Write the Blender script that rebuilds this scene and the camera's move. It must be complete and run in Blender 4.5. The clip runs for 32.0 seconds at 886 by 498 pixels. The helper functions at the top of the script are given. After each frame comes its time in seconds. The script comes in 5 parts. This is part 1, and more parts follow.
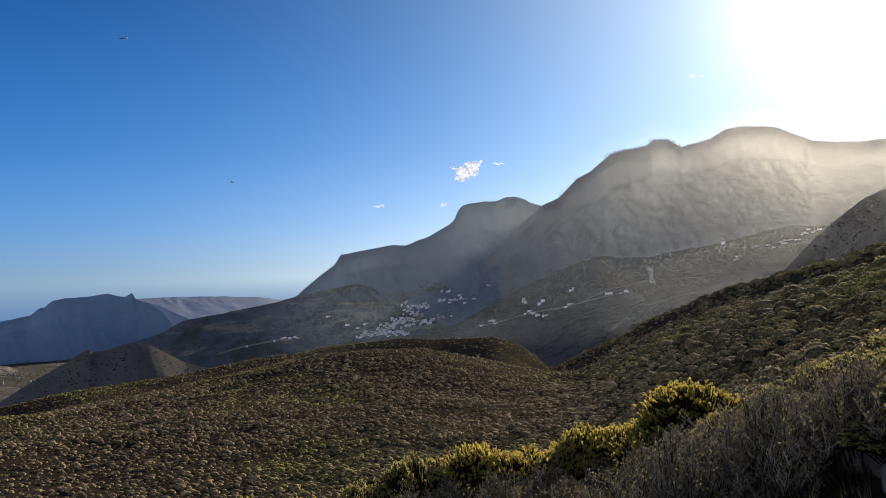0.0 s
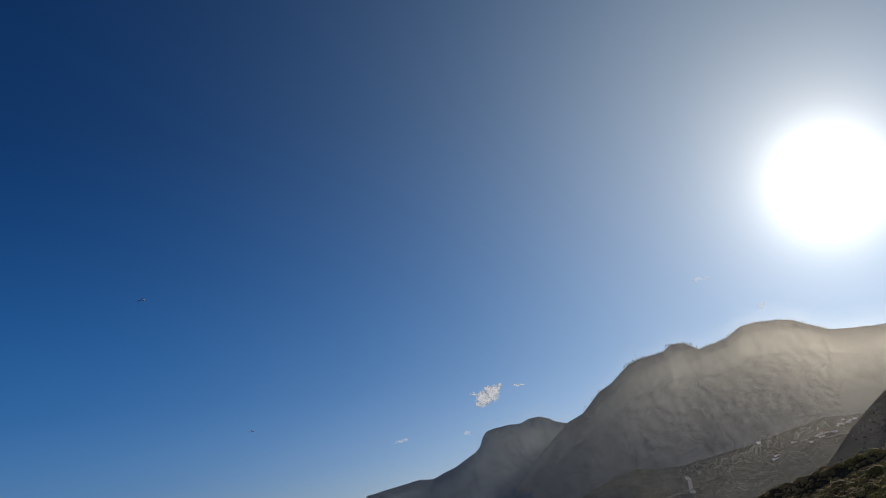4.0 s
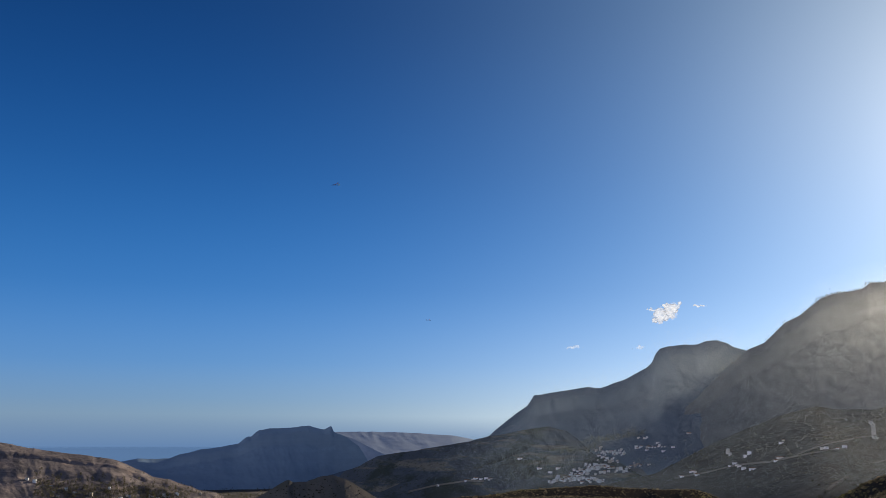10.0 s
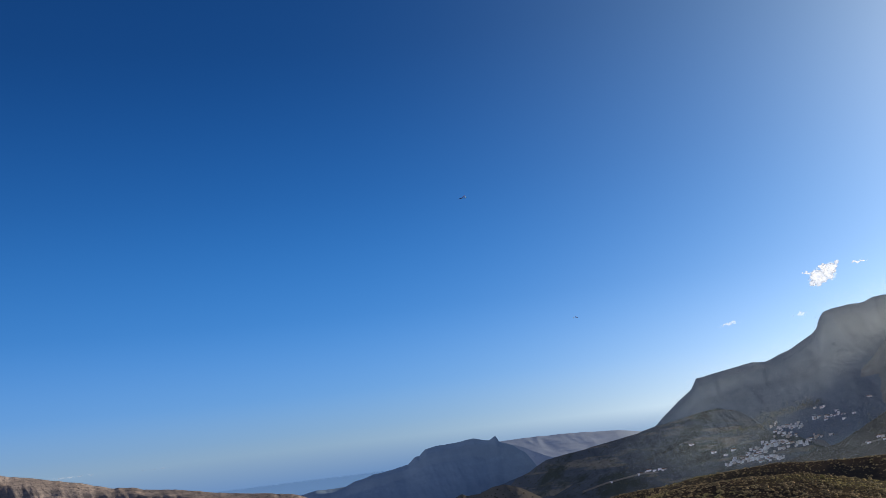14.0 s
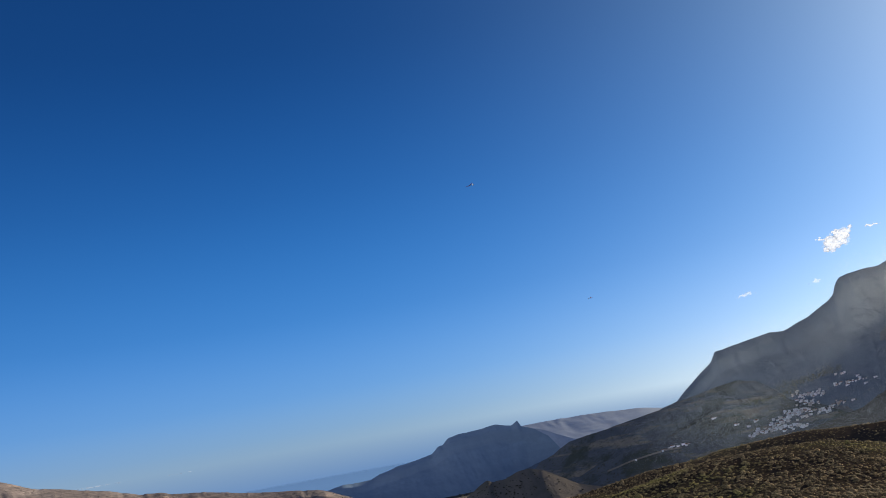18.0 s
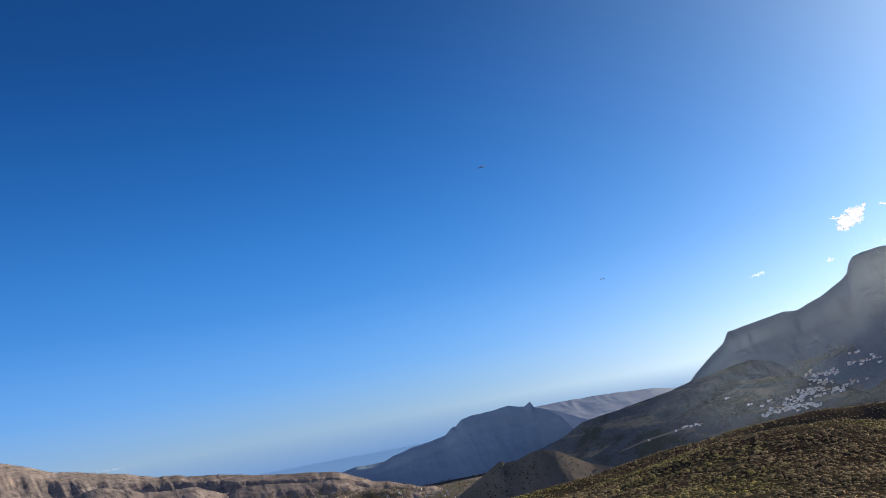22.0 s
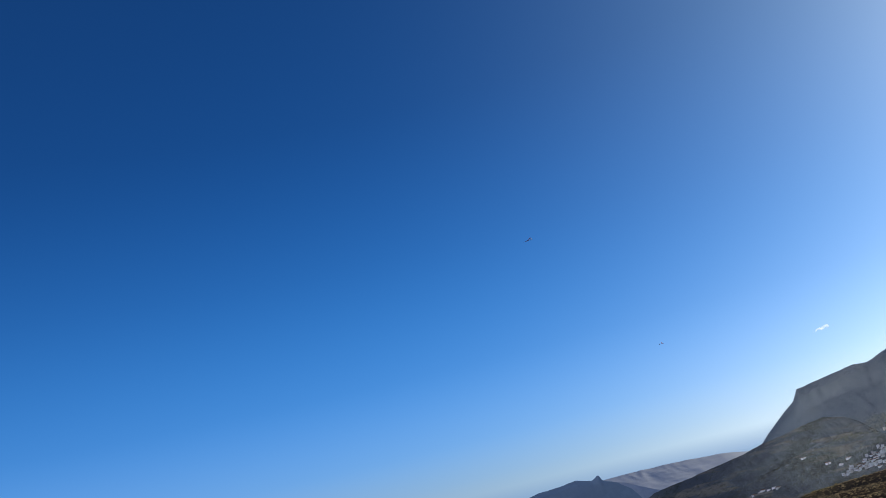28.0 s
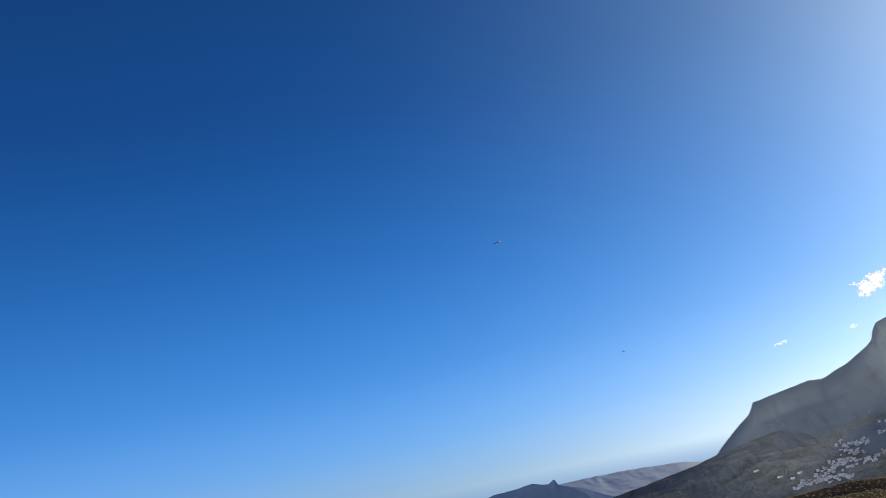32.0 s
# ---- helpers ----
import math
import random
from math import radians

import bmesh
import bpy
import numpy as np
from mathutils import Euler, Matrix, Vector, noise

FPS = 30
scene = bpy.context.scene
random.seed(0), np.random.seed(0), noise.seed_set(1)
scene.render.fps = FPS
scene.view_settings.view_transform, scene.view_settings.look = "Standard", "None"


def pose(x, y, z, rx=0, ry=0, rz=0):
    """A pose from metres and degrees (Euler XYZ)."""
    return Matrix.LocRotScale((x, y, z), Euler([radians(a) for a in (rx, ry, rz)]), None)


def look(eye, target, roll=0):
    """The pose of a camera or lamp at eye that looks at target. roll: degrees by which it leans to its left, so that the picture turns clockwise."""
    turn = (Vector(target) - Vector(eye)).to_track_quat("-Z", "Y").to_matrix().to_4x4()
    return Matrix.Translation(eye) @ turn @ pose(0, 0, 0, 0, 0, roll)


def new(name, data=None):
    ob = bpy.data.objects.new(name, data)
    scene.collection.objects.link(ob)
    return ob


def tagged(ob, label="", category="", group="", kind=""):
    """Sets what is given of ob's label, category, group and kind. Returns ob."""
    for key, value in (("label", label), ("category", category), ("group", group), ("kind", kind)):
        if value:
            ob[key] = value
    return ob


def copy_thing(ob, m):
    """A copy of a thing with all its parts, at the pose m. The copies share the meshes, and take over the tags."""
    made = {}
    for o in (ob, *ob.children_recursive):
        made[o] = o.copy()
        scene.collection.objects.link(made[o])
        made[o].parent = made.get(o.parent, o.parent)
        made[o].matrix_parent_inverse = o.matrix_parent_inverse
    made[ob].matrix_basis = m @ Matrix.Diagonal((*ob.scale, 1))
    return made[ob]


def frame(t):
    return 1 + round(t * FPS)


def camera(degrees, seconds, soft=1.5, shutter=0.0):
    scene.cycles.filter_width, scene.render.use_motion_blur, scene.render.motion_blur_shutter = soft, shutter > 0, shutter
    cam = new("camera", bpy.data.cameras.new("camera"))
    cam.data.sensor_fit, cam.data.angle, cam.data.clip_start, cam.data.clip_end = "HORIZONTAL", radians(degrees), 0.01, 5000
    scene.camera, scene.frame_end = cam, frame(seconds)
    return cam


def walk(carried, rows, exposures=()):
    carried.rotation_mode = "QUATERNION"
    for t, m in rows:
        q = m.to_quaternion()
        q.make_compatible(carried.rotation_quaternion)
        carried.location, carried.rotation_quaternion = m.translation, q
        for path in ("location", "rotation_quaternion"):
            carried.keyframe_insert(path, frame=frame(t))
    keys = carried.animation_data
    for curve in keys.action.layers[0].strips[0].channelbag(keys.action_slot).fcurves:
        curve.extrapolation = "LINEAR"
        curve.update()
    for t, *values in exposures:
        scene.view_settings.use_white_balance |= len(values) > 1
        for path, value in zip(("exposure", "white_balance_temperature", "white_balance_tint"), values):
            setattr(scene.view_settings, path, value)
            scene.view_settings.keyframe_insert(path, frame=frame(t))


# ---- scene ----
# The camera: it stands on a hillside and turns. Bearings are degrees to the right of +Y, lifts degrees above level.
cam = camera(52.2, 32.0, soft=0.8)
EYE = Vector((0.0, 0.0, 1.7))


def bearing(az, lift, dist):
    a, e = radians(az), radians(lift)
    return EYE + dist * Vector((math.sin(a) * math.cos(e), math.cos(a) * math.cos(e), math.sin(e)))


# seconds, bearing, lift, lean
PATH = (
    (0, -2.19, 1.73, -1.83), (0.5, -1.70, 2.38, 0.02), (1, 0.00, 3.07, 1.99), (1.5, 2.62, 4.42, 3.85),
    (2, 5.06, 7.07, 3.51), (2.5, 4.56, 10.49, -1.38), (3, 3.14, 13.86, -5.85), (3.5, 0.79, 15.45, -6.25),
    (4, -2.02, 16.10, -7.80), (4.5, -5.45, 15.78, -8.0), (6.5, -10.36, 13.00, -7.18), (7, -10.37, 14.04, -7.99),
    (7.5, -10.02, 14.22, -8.70), (8, -10.35, 13.51, -8.67), (8.5, -10.83, 12.51, -8.70), (9, -10.87, 11.94, -8.67),
    (9.5, -11.32, 12.00, -4.95), (10, -14.40, 10.72, 0.48), (10.5, -15.74, 11.46, -2.82), (11, -16.65, 11.51, -6.08),
    (11.5, -17.33, 11.42, -5.00), (12, -19.22, 11.34, -3.48), (12.5, -20.48, 10.94, -4.77), (13, -21.30, 11.00, -5.57),
    (13.5, -22.68, 11.54, -6.41), (14, -23.06, 11.57, -6.84), (14.5, -22.68, 11.20, -7.15), (16.5, -22.46, 11.09, -8.29),
    (17, -22.96, 11.37, -8.55), (17.5, -23.65, 11.57, -9.12), (18, -23.87, 10.98, -10.15), (18.5, -24.13, 10.94, -10.43),
    (19, -24.71, 11.05, -10.48), (19.5, -24.66, 10.36, -10.49), (20, -24.60, 9.98, -10.25), (20.5, -25.02, 9.99, -10.07),
    (21, -25.36, 10.05, -10.27), (21.5, -25.22, 10.03, -10.35), (22, -24.81, 10.00, -10.48), (22.5, -24.27, 10.03, -10.69),
    (23, -23.59, 10.25, -10.70), (23.5, -22.79, 10.47, -10.23), (24, -22.23, 10.66, -9.17), (24.5, -22.09, 11.49, -9.06),
    (25, -22.54, 12.59, -9.68), (25.5, -23.41, 12.48, -9.78), (26, -24.64, 12.85, -9.97), (26.5, -26.33, 13.78, -10.44),
    (28.5, -26.81, 15.74, -14.75), (29, -26.77, 16.11, -14.70), (29.5, -27.15, 16.21, -14.74), (30, -27.74, 16.25, -14.48),
    (30.5, -28.17, 16.06, -13.86), (31, -27.78, 15.51, -13.13), (31.5, -26.17, 14.82, -12.40), (32, -24.94, 14.95, -11.95),
)

walk(cam, [(t, look(EYE, bearing(az, el, 100.0), lean)) for t, az, el, lean in PATH],
     exposures=((0.0, 0.53), (1.0, 0.48), (2.0, 0.26), (3.0, -0.06), (4.0, -0.30), (7.0, 0.13), (9.0, 0.22), (10.0, 0.34), (13.0, 0.57), (17.0, 0.72), (18.0, 0.62), (19.0, 0.78), (20.0, 0.87), (23.0, 0.91), (26.0, 0.72), (29.0, 0.8), (30.0, 0.74), (32.0, 0.86)))

# ---- daylight ----
SUN_AZ, SUN_EL = 22.3, 15.6
world = bpy.data.worlds.new("sky")
scene.world = world
world.use_nodes = True
wn, wl = world.node_tree.nodes, world.node_tree.links
wn.clear()


def wnode(kind, **values):
    n = wn.new(kind)
    for i, v in values.items():
        n.inputs[int(i[1:])].default_value = v
    return n


def wmath(op, a, b=None):
    n = wn.new("ShaderNodeMath")
    n.operation = op
    for i, v in enumerate((a, b)):
        if v is None:
            continue
        if isinstance(v, (int, float)):
            n.inputs[i].default_value = v
        else:
            wl.new(v, n.inputs[i])
    return n.outputs[0]


sky = wn.new("ShaderNodeTexSky")
sky.sky_type = "NISHITA"
sky.sun_disc = False
sky.sun_elevation = radians(SUN_EL)
sky.sun_rotation = radians(SUN_AZ)
sky.altitude, sky.air_density, sky.dust_density, sky.ozone_density = 600, 1.0, 0.1, 4.0
blue = wn.new("ShaderNodeMix")
blue.data_type, blue.blend_type = "RGBA", "MULTIPLY"
blue.inputs[0].default_value = 1.0
blue.inputs[7].default_value = (0.05, 0.20, 0.34, 1)
wl.new(sky.outputs[0], blue.inputs[6])
back_main = wnode("ShaderNodeBackground", i1=0.05)
wl.new(blue.outputs[2], back_main.inputs[0])

way = wn.new("ShaderNodeTexCoord").outputs["Generated"]
sep = wn.new("ShaderNodeSeparateXYZ")
wl.new(way, sep.inputs[0])
# the deep clear blue of dry mountain air, paler towards the level line
depth = wn.new("ShaderNodeValToRGB")
SKY_STOPS = ((0.0, (0.33, 0.43, 0.62)), (0.02, (0.28, 0.41, 0.66)), (0.06, (0.172, 0.385, 0.82)), (0.14, (0.052, 0.247, 0.68)),
             (0.27, (0.016, 0.113, 0.40)), (0.42, (0.005, 0.040, 0.175)), (0.7, (0.006, 0.03, 0.11)), (1.0, (0.006, 0.025, 0.09)))
while len(depth.color_ramp.elements) < len(SKY_STOPS):
    depth.color_ramp.elements.new(0.5)
for e, (at, col) in zip(depth.color_ramp.elements, SKY_STOPS):
    e.position, e.color = at, (*col, 1)
depth.color_ramp.interpolation = "B_SPLINE"
wl.new(sep.outputs[2], depth.inputs[0])
back_deep = wnode("ShaderNodeBackground", i1=0.47)
wl.new(depth.outputs[0], back_deep.inputs[0])
# bright air round the sun
dot = wn.new("ShaderNodeVectorMath")
dot.operation = "DOT_PRODUCT"
wl.new(way, dot.inputs[0])
dot.inputs[1].default_value = bearing(SUN_AZ, SUN_EL, 1.0) - EYE
near_sun = wmath("MAXIMUM", dot.outputs["Value"], 0.0)


def aureole(power, strength, colour):
    b = wn.new("ShaderNodeBackground")
    b.inputs[0].default_value = (*colour, 1)
    wl.new(wmath("MULTIPLY", wmath("POWER", near_sun, power), strength), b.inputs[1])
    return b


parts_of_sky = [back_main, back_deep, aureole(10.5, 0.31, (0.48, 0.73, 0.86)), aureole(34.0, 0.37, (1.03, 0.92, 0.70)), aureole(200.0, 0.55, (1.0, 0.93, 0.80)), aureole(900.0, 1.7, (1.0, 0.96, 0.88))]
# bright thick air low over the land towards the sun
thick = wmath("POWER", wmath("SUBTRACT", 1.0, wmath("MAXIMUM", sep.outputs[2], 0.0)), 14.0)
back_glow = wn.new("ShaderNodeBackground")
back_glow.inputs[0].default_value = (1.0, 0.94, 0.82, 1)
wl.new(wmath("MULTIPLY", wmath("MULTIPLY", wmath("POWER", near_sun, 8.0), thick), 1.15), back_glow.inputs[1])
parts_of_sky.append(back_glow)
# unseen pale sky opposite the sun, added to brighten the slopes facing the camera
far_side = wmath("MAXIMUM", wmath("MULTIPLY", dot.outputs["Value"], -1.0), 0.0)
back_fill = wn.new("ShaderNodeBackground")
back_fill.inputs[0].default_value = (0.96, 0.94, 0.95, 1)
wl.new(wmath("MULTIPLY", wmath("POWER", far_side, 2.0), 0.65), back_fill.inputs[1])
parts_of_sky.append(back_fill)
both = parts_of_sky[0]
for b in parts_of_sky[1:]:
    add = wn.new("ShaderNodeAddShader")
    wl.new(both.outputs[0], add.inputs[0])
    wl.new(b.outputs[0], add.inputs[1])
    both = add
# sea air below the level line
low = wn.new("ShaderNodeMapRange")
low.inputs[1].default_value, low.inputs[2].default_value = 0.004, -0.030
wl.new(sep.outputs[2], low.inputs[0])
back_low = wnode("ShaderNodeBackground", i1=1.0)
back_low.inputs[0].default_value = (0.10, 0.183, 0.335, 1)
mixed = wn.new("ShaderNodeMixShader")
wl.new(low.outputs[0], mixed.inputs[0])
wl.new(both.outputs[0], mixed.inputs[1])
wl.new(back_low.outputs[0], mixed.inputs[2])
out = wn.new("ShaderNodeOutputWorld")
wl.new(mixed.outputs[0], out.inputs[0])

sun = new("sun", bpy.data.lights.new("sun", "SUN"))
sun.data.energy, sun.data.angle, sun.data.color = 5.0, radians(0.5), (1.0, 0.90, 0.74)
sun.matrix_world = look(bearing(SUN_AZ, SUN_EL, 50.0), EYE)


# ---- materials ----
def material(name, build, rough=0.9, bump=0.0, bump_scale=1.0):
    m = bpy.data.materials.new(name)
    m.use_nodes = True
    nt = m.node_tree
    bsdf = nt.nodes["Principled BSDF"]
    bsdf.inputs["Roughness"].default_value = rough
    bsdf.inputs["Specular IOR Level"].default_value = 0.3 if rough < 0.8 else 0.0
    place = nt.nodes.new("ShaderNodeNewGeometry").outputs["Position"]

    def noise_at(scale, detail=4.0, roughness=0.55, stretch=None):
        n = nt.nodes.new("ShaderNodeTexNoise")
        n.inputs["Scale"].default_value, n.inputs["Detail"].default_value = scale, detail
        n.inputs["Roughness"].default_value = roughness
        if stretch:
            s = nt.nodes.new("ShaderNodeVectorMath")
            s.operation = "MULTIPLY"
            s.inputs[1].default_value = stretch
            nt.links.new(place, s.inputs[0])
            nt.links.new(s.outputs[0], n.inputs["Vector"])
        else:
            nt.links.new(place, n.inputs["Vector"])
        return n.outputs[0]

    def ramp(fac, *stops):
        r = nt.nodes.new("ShaderNodeValToRGB")
        while len(r.color_ramp.elements) < len(stops):
            r.color_ramp.elements.new(0.5)
        for e, (at, col) in zip(r.color_ramp.elements, stops):
            e.position, e.color = at, (*col, 1)
        nt.links.new(fac, r.inputs[0])
        return r.outputs[0]

    def mix(fac, a, b):
        x = nt.nodes.new("ShaderNodeMix")
        x.data_type = "RGBA"
        for i, v in ((0, fac), (6, a), (7, b)):
            if isinstance(v, (int, float)):
                x.inputs[i].default_value = v
            elif isinstance(v, tuple):
                x.inputs[i].default_value = (*v, 1)
            else:
                nt.links.new(v, x.inputs[i])
        return x.outputs[2]

    colour = build(noise_at, ramp, mix, nt)
    if isinstance(colour, tuple):
        bsdf.inputs["Base Color"].default_value = (*colour, 1)
    else:
        nt.links.new(colour, bsdf.inputs["Base Color"])
    if bump:
        b = nt.nodes.new("ShaderNodeBump")
        b.inputs["Strength"].default_value, b.inputs["Distance"].default_value = 1.0, bump
        nt.links.new(noise_at(bump_scale, 6.0, 0.65), b.inputs["Height"])
        nt.links.new(b.outputs[0], bsdf.inputs["Normal"])
    return m


def of_island(nt):
    return nt.nodes.new("ShaderNodeNewGeometry").outputs["Random Per Island"]


def of_object(nt):
    return nt.nodes.new("ShaderNodeObjectInfo").outputs["Random"]


def soil_colour(noise_at, ramp, mix, nt):
    a = ramp(noise_at(0.9, 6.0, 0.7), (0.3, (0.022, 0.017, 0.013)), (0.55, (0.044, 0.033, 0.025)), (0.75, (0.075, 0.057, 0.043)))
    b = ramp(noise_at(0.35, 5.0), (0.35, (0.042, 0.036, 0.021)), (0.7, (0.08, 0.067, 0.038)))
    c = mix(ramp(noise_at(0.03, 3.0), (0.4, (0, 0, 0)), (0.6, (1, 1, 1))), a, b)
    return mix(ramp(noise_at(0.006, 4.0), (0.45, (0, 0, 0)), (0.6, (0.7, 0.7, 0.7))), c, (0.11, 0.09, 0.07))


def rock_colour(dark, pale, green):
    def build(noise_at, ramp, mix, nt):
        base = ramp(noise_at(0.012, 7.0, 0.68), (0.3, dark), (0.7, pale))
        bands = ramp(noise_at(1.0, 4.0, 0.6, (0.0015, 0.0015, 0.045)), (0.38, (0, 0, 0)), (0.62, (0.35, 0.35, 0.35)))
        base = mix(bands, base, tuple(0.72 * c for c in pale))
        scrub = ramp(noise_at(0.055, 6.0, 0.72), (0.48, (0, 0, 0)), (0.60, (0.85, 0.85, 0.85)))
        return mix(scrub, base, green)
    return build


MAT_SOIL = material("dry hillside soil", soil_colour, 0.95, 0.08, 3.0)
def valley_colour(noise_at, ramp, mix, nt):
    """Dry fields, tracks and scrub on the valley floor."""
    fields = nt.nodes.new("ShaderNodeTexVoronoi")
    fields.inputs["Scale"].default_value = 0.022
    nt.links.new(nt.nodes.new("ShaderNodeNewGeometry").outputs["Position"], fields.inputs["Vector"])
    plot = nt.nodes.new("ShaderNodeSeparateColor")
    nt.links.new(fields.outputs["Color"], plot.inputs[0])
    base = ramp(plot.outputs[0], (0.0, (0.07, 0.065, 0.06)), (0.5, (0.12, 0.11, 0.10)), (1.0, (0.22, 0.20, 0.18)))
    base = mix(ramp(noise_at(0.006, 6.0, 0.7), (0.4, (0, 0, 0)), (0.62, (0.8, 0.8, 0.8))), base, (0.14, 0.12, 0.10))
    return mix(ramp(noise_at(0.07, 5.0, 0.75), (0.5, (0, 0, 0)), (0.58, (0.7, 0.7, 0.7))), base, (0.085, 0.08, 0.07))


MAT_VALLEY = material("dry valley fields", valley_colour, 0.95, 0.15, 0.06)
MAT_ROCK = material("grey brown mountain rock", rock_colour((0.17, 0.165, 0.16), (0.19, 0.184, 0.176), (0.15, 0.148, 0.14)), 0.95, 0.15, 0.03)
# scrubby grey rock, its base colours shifted to blue for the haze before it
MAT_ROCK_SCRUB_HAZED = material("scrubby mountain slope blued by haze", rock_colour((0.125, 0.163, 0.205), (0.145, 0.183, 0.224), (0.116, 0.148, 0.186)), 0.95, 0.2, 0.03)
# far rock: distant haze is put into this pale bluish base colour
MAT_ROCK_HAZED = material("far rock paled by haze", rock_colour((0.42, 0.465, 0.53), (0.47, 0.51, 0.57), (0.39, 0.435, 0.50)), 0.95, 0.6, 0.02)


def cliff_colour(noise_at, ramp, mix, nt):
    """Barren rock: pale and dark beds, cracked by upright gullies, with rubble between."""
    base = ramp(noise_at(0.012, 7.0, 0.7), (0.3, (0.215, 0.172, 0.155)), (0.7, (0.335, 0.275, 0.245)))
    beds = ramp(noise_at(1.0, 5.0, 0.7, (0.003, 0.003, 0.11)), (0.40, (0, 0, 0)), (0.58, (0.8, 0.8, 0.8)))
    base = mix(beds, base, (0.165, 0.14, 0.13))
    cracks = ramp(noise_at(1.0, 4.0, 0.7, (0.06, 0.06, 0.010)), (0.50, (0, 0, 0)), (0.62, (0.85, 0.85, 0.85)))
    base = mix(cracks, base, (0.125, 0.108, 0.103))
    return mix(ramp(noise_at(0.02, 5.0, 0.6), (0.56, (0, 0, 0)), (0.64, (0.6, 0.6, 0.6))), base, (0.37, 0.28, 0.225))


MAT_ROCK_RED = material("reddish barren rock", cliff_colour, 0.95, 3.2, 0.06)
MAT_HILL = material("scrub covered hillside", rock_colour((0.12, 0.105, 0.086), (0.17, 0.15, 0.122), (0.10, 0.092, 0.07)), 0.95, 0.25, 0.15)
MAT_TERRACE = material("dry terraced slope", rock_colour((0.13, 0.115, 0.095), (0.18, 0.16, 0.13), (0.10, 0.096, 0.075)), 0.95, 0.12, 0.1)
# grey basalt with the blue of the distance haze tinted into it
MAT_BASALT_HAZED = material("basalt tinted blue by haze", rock_colour((0.26, 0.345, 0.43), (0.295, 0.385, 0.47), (0.245, 0.325, 0.40)), 0.95, 0.5, 0.02)
def foothill_colour(noise_at, ramp, mix, nt):
    """Scrubby slope with dry terraced fields and bare patches."""
    base = ramp(noise_at(0.02, 7.0, 0.7), (0.3, (0.10, 0.11, 0.122)), (0.7, (0.155, 0.16, 0.158)))
    fields = ramp(noise_at(1.0, 5.0, 0.65, (0.006, 0.006, 0.05)), (0.50, (0, 0, 0)), (0.60, (0.8, 0.8, 0.8)))
    base = mix(fields, base, (0.30, 0.25, 0.175))
    woods = ramp(noise_at(0.011, 6.0, 0.7), (0.50, (0, 0, 0)), (0.60, (0.85, 0.85, 0.85)))
    base = mix(woods, base, (0.075, 0.082, 0.062))
    return mix(ramp(noise_at(0.16, 4.0, 0.7), (0.55, (0, 0, 0)), (0.62, (0.7, 0.7, 0.7))), base, (0.07, 0.075, 0.05))


MAT_FOOTHILL = material("scrubby foothill with dry fields", foothill_colour, 0.95, 0.5, 0.06)
MAT_KNOLL = material("dark cinder slope", rock_colour((0.125, 0.108, 0.092), (0.195, 0.17, 0.145), (0.12, 0.112, 0.09)), 0.95, 0.4, 0.25)
MAT_SEA = material("sea", lambda n, r, m, nt: r(n(0.002, 4.0), (0.3, (0.160, 0.305, 0.55)), (0.7, (0.164, 0.313, 0.563))), 0.9)
MAT_WALL = material("whitewashed wall", lambda n, r, m, nt: m(r(n(0.25, 4.0), (0.45, (0, 0, 0)), (0.8, (0.2, 0.2, 0.2))), r(of_object(nt), (0.0, (0.86, 0.85, 0.82)), (0.6, (0.86, 0.85, 0.83)), (0.72, (0.70, 0.66, 0.60)), (0.88, (0.74, 0.68, 0.60)), (1.0, (0.55, 0.47, 0.38))), (0.45, 0.40, 0.33)), 0.9)
MAT_ROOF = material("terracotta roof", lambda n, r, m, nt: r(n(0.6, 4.0), (0.35, (0.20, 0.09, 0.05)), (0.7, (0.34, 0.17, 0.10))), 0.85)
MAT_FLATROOF = material("pale flat roof", lambda n, r, m, nt: r(n(0.5, 4.0), (0.35, (0.42, 0.40, 0.37)), (0.7, (0.62, 0.59, 0.54))), 0.9)
MAT_GLASS = material("dark window", lambda n, r, m, nt: (0.03, 0.035, 0.045), 0.12)
MAT_CONCRETE = material("pale concrete", lambda n, r, m, nt: r(n(0.5, 6.0), (0.3, (0.34, 0.32, 0.29)), (0.7, (0.52, 0.49, 0.45))), 0.9)
MAT_ROAD = material("dusty pale road", lambda n, r, m, nt: r(n(0.2, 5.0), (0.3, (0.17, 0.15, 0.125)), (0.7, (0.27, 0.235, 0.19))), 0.95)
MAT_STONE = material("pale weathered stone", lambda n, r, m, nt: r(n(6.0, 6.0, 0.7), (0.3, (0.13, 0.108, 0.092)), (0.7, (0.29, 0.245, 0.21))), 0.9, 0.02, 14.0)
MAT_BARK = material("grey brown stem", lambda n, r, m, nt: r(n(14.0, 5.0, 0.7), (0.3, (0.024, 0.018, 0.014)), (0.7, (0.062, 0.049, 0.04))), 0.9)
MAT_TWIG = material("dry grey twig", lambda n, r, m, nt: r(of_island(nt), (0.0, (0.095, 0.077, 0.06)), (0.6, (0.20, 0.165, 0.13)), (1.0, (0.48, 0.41, 0.34))), 0.9)


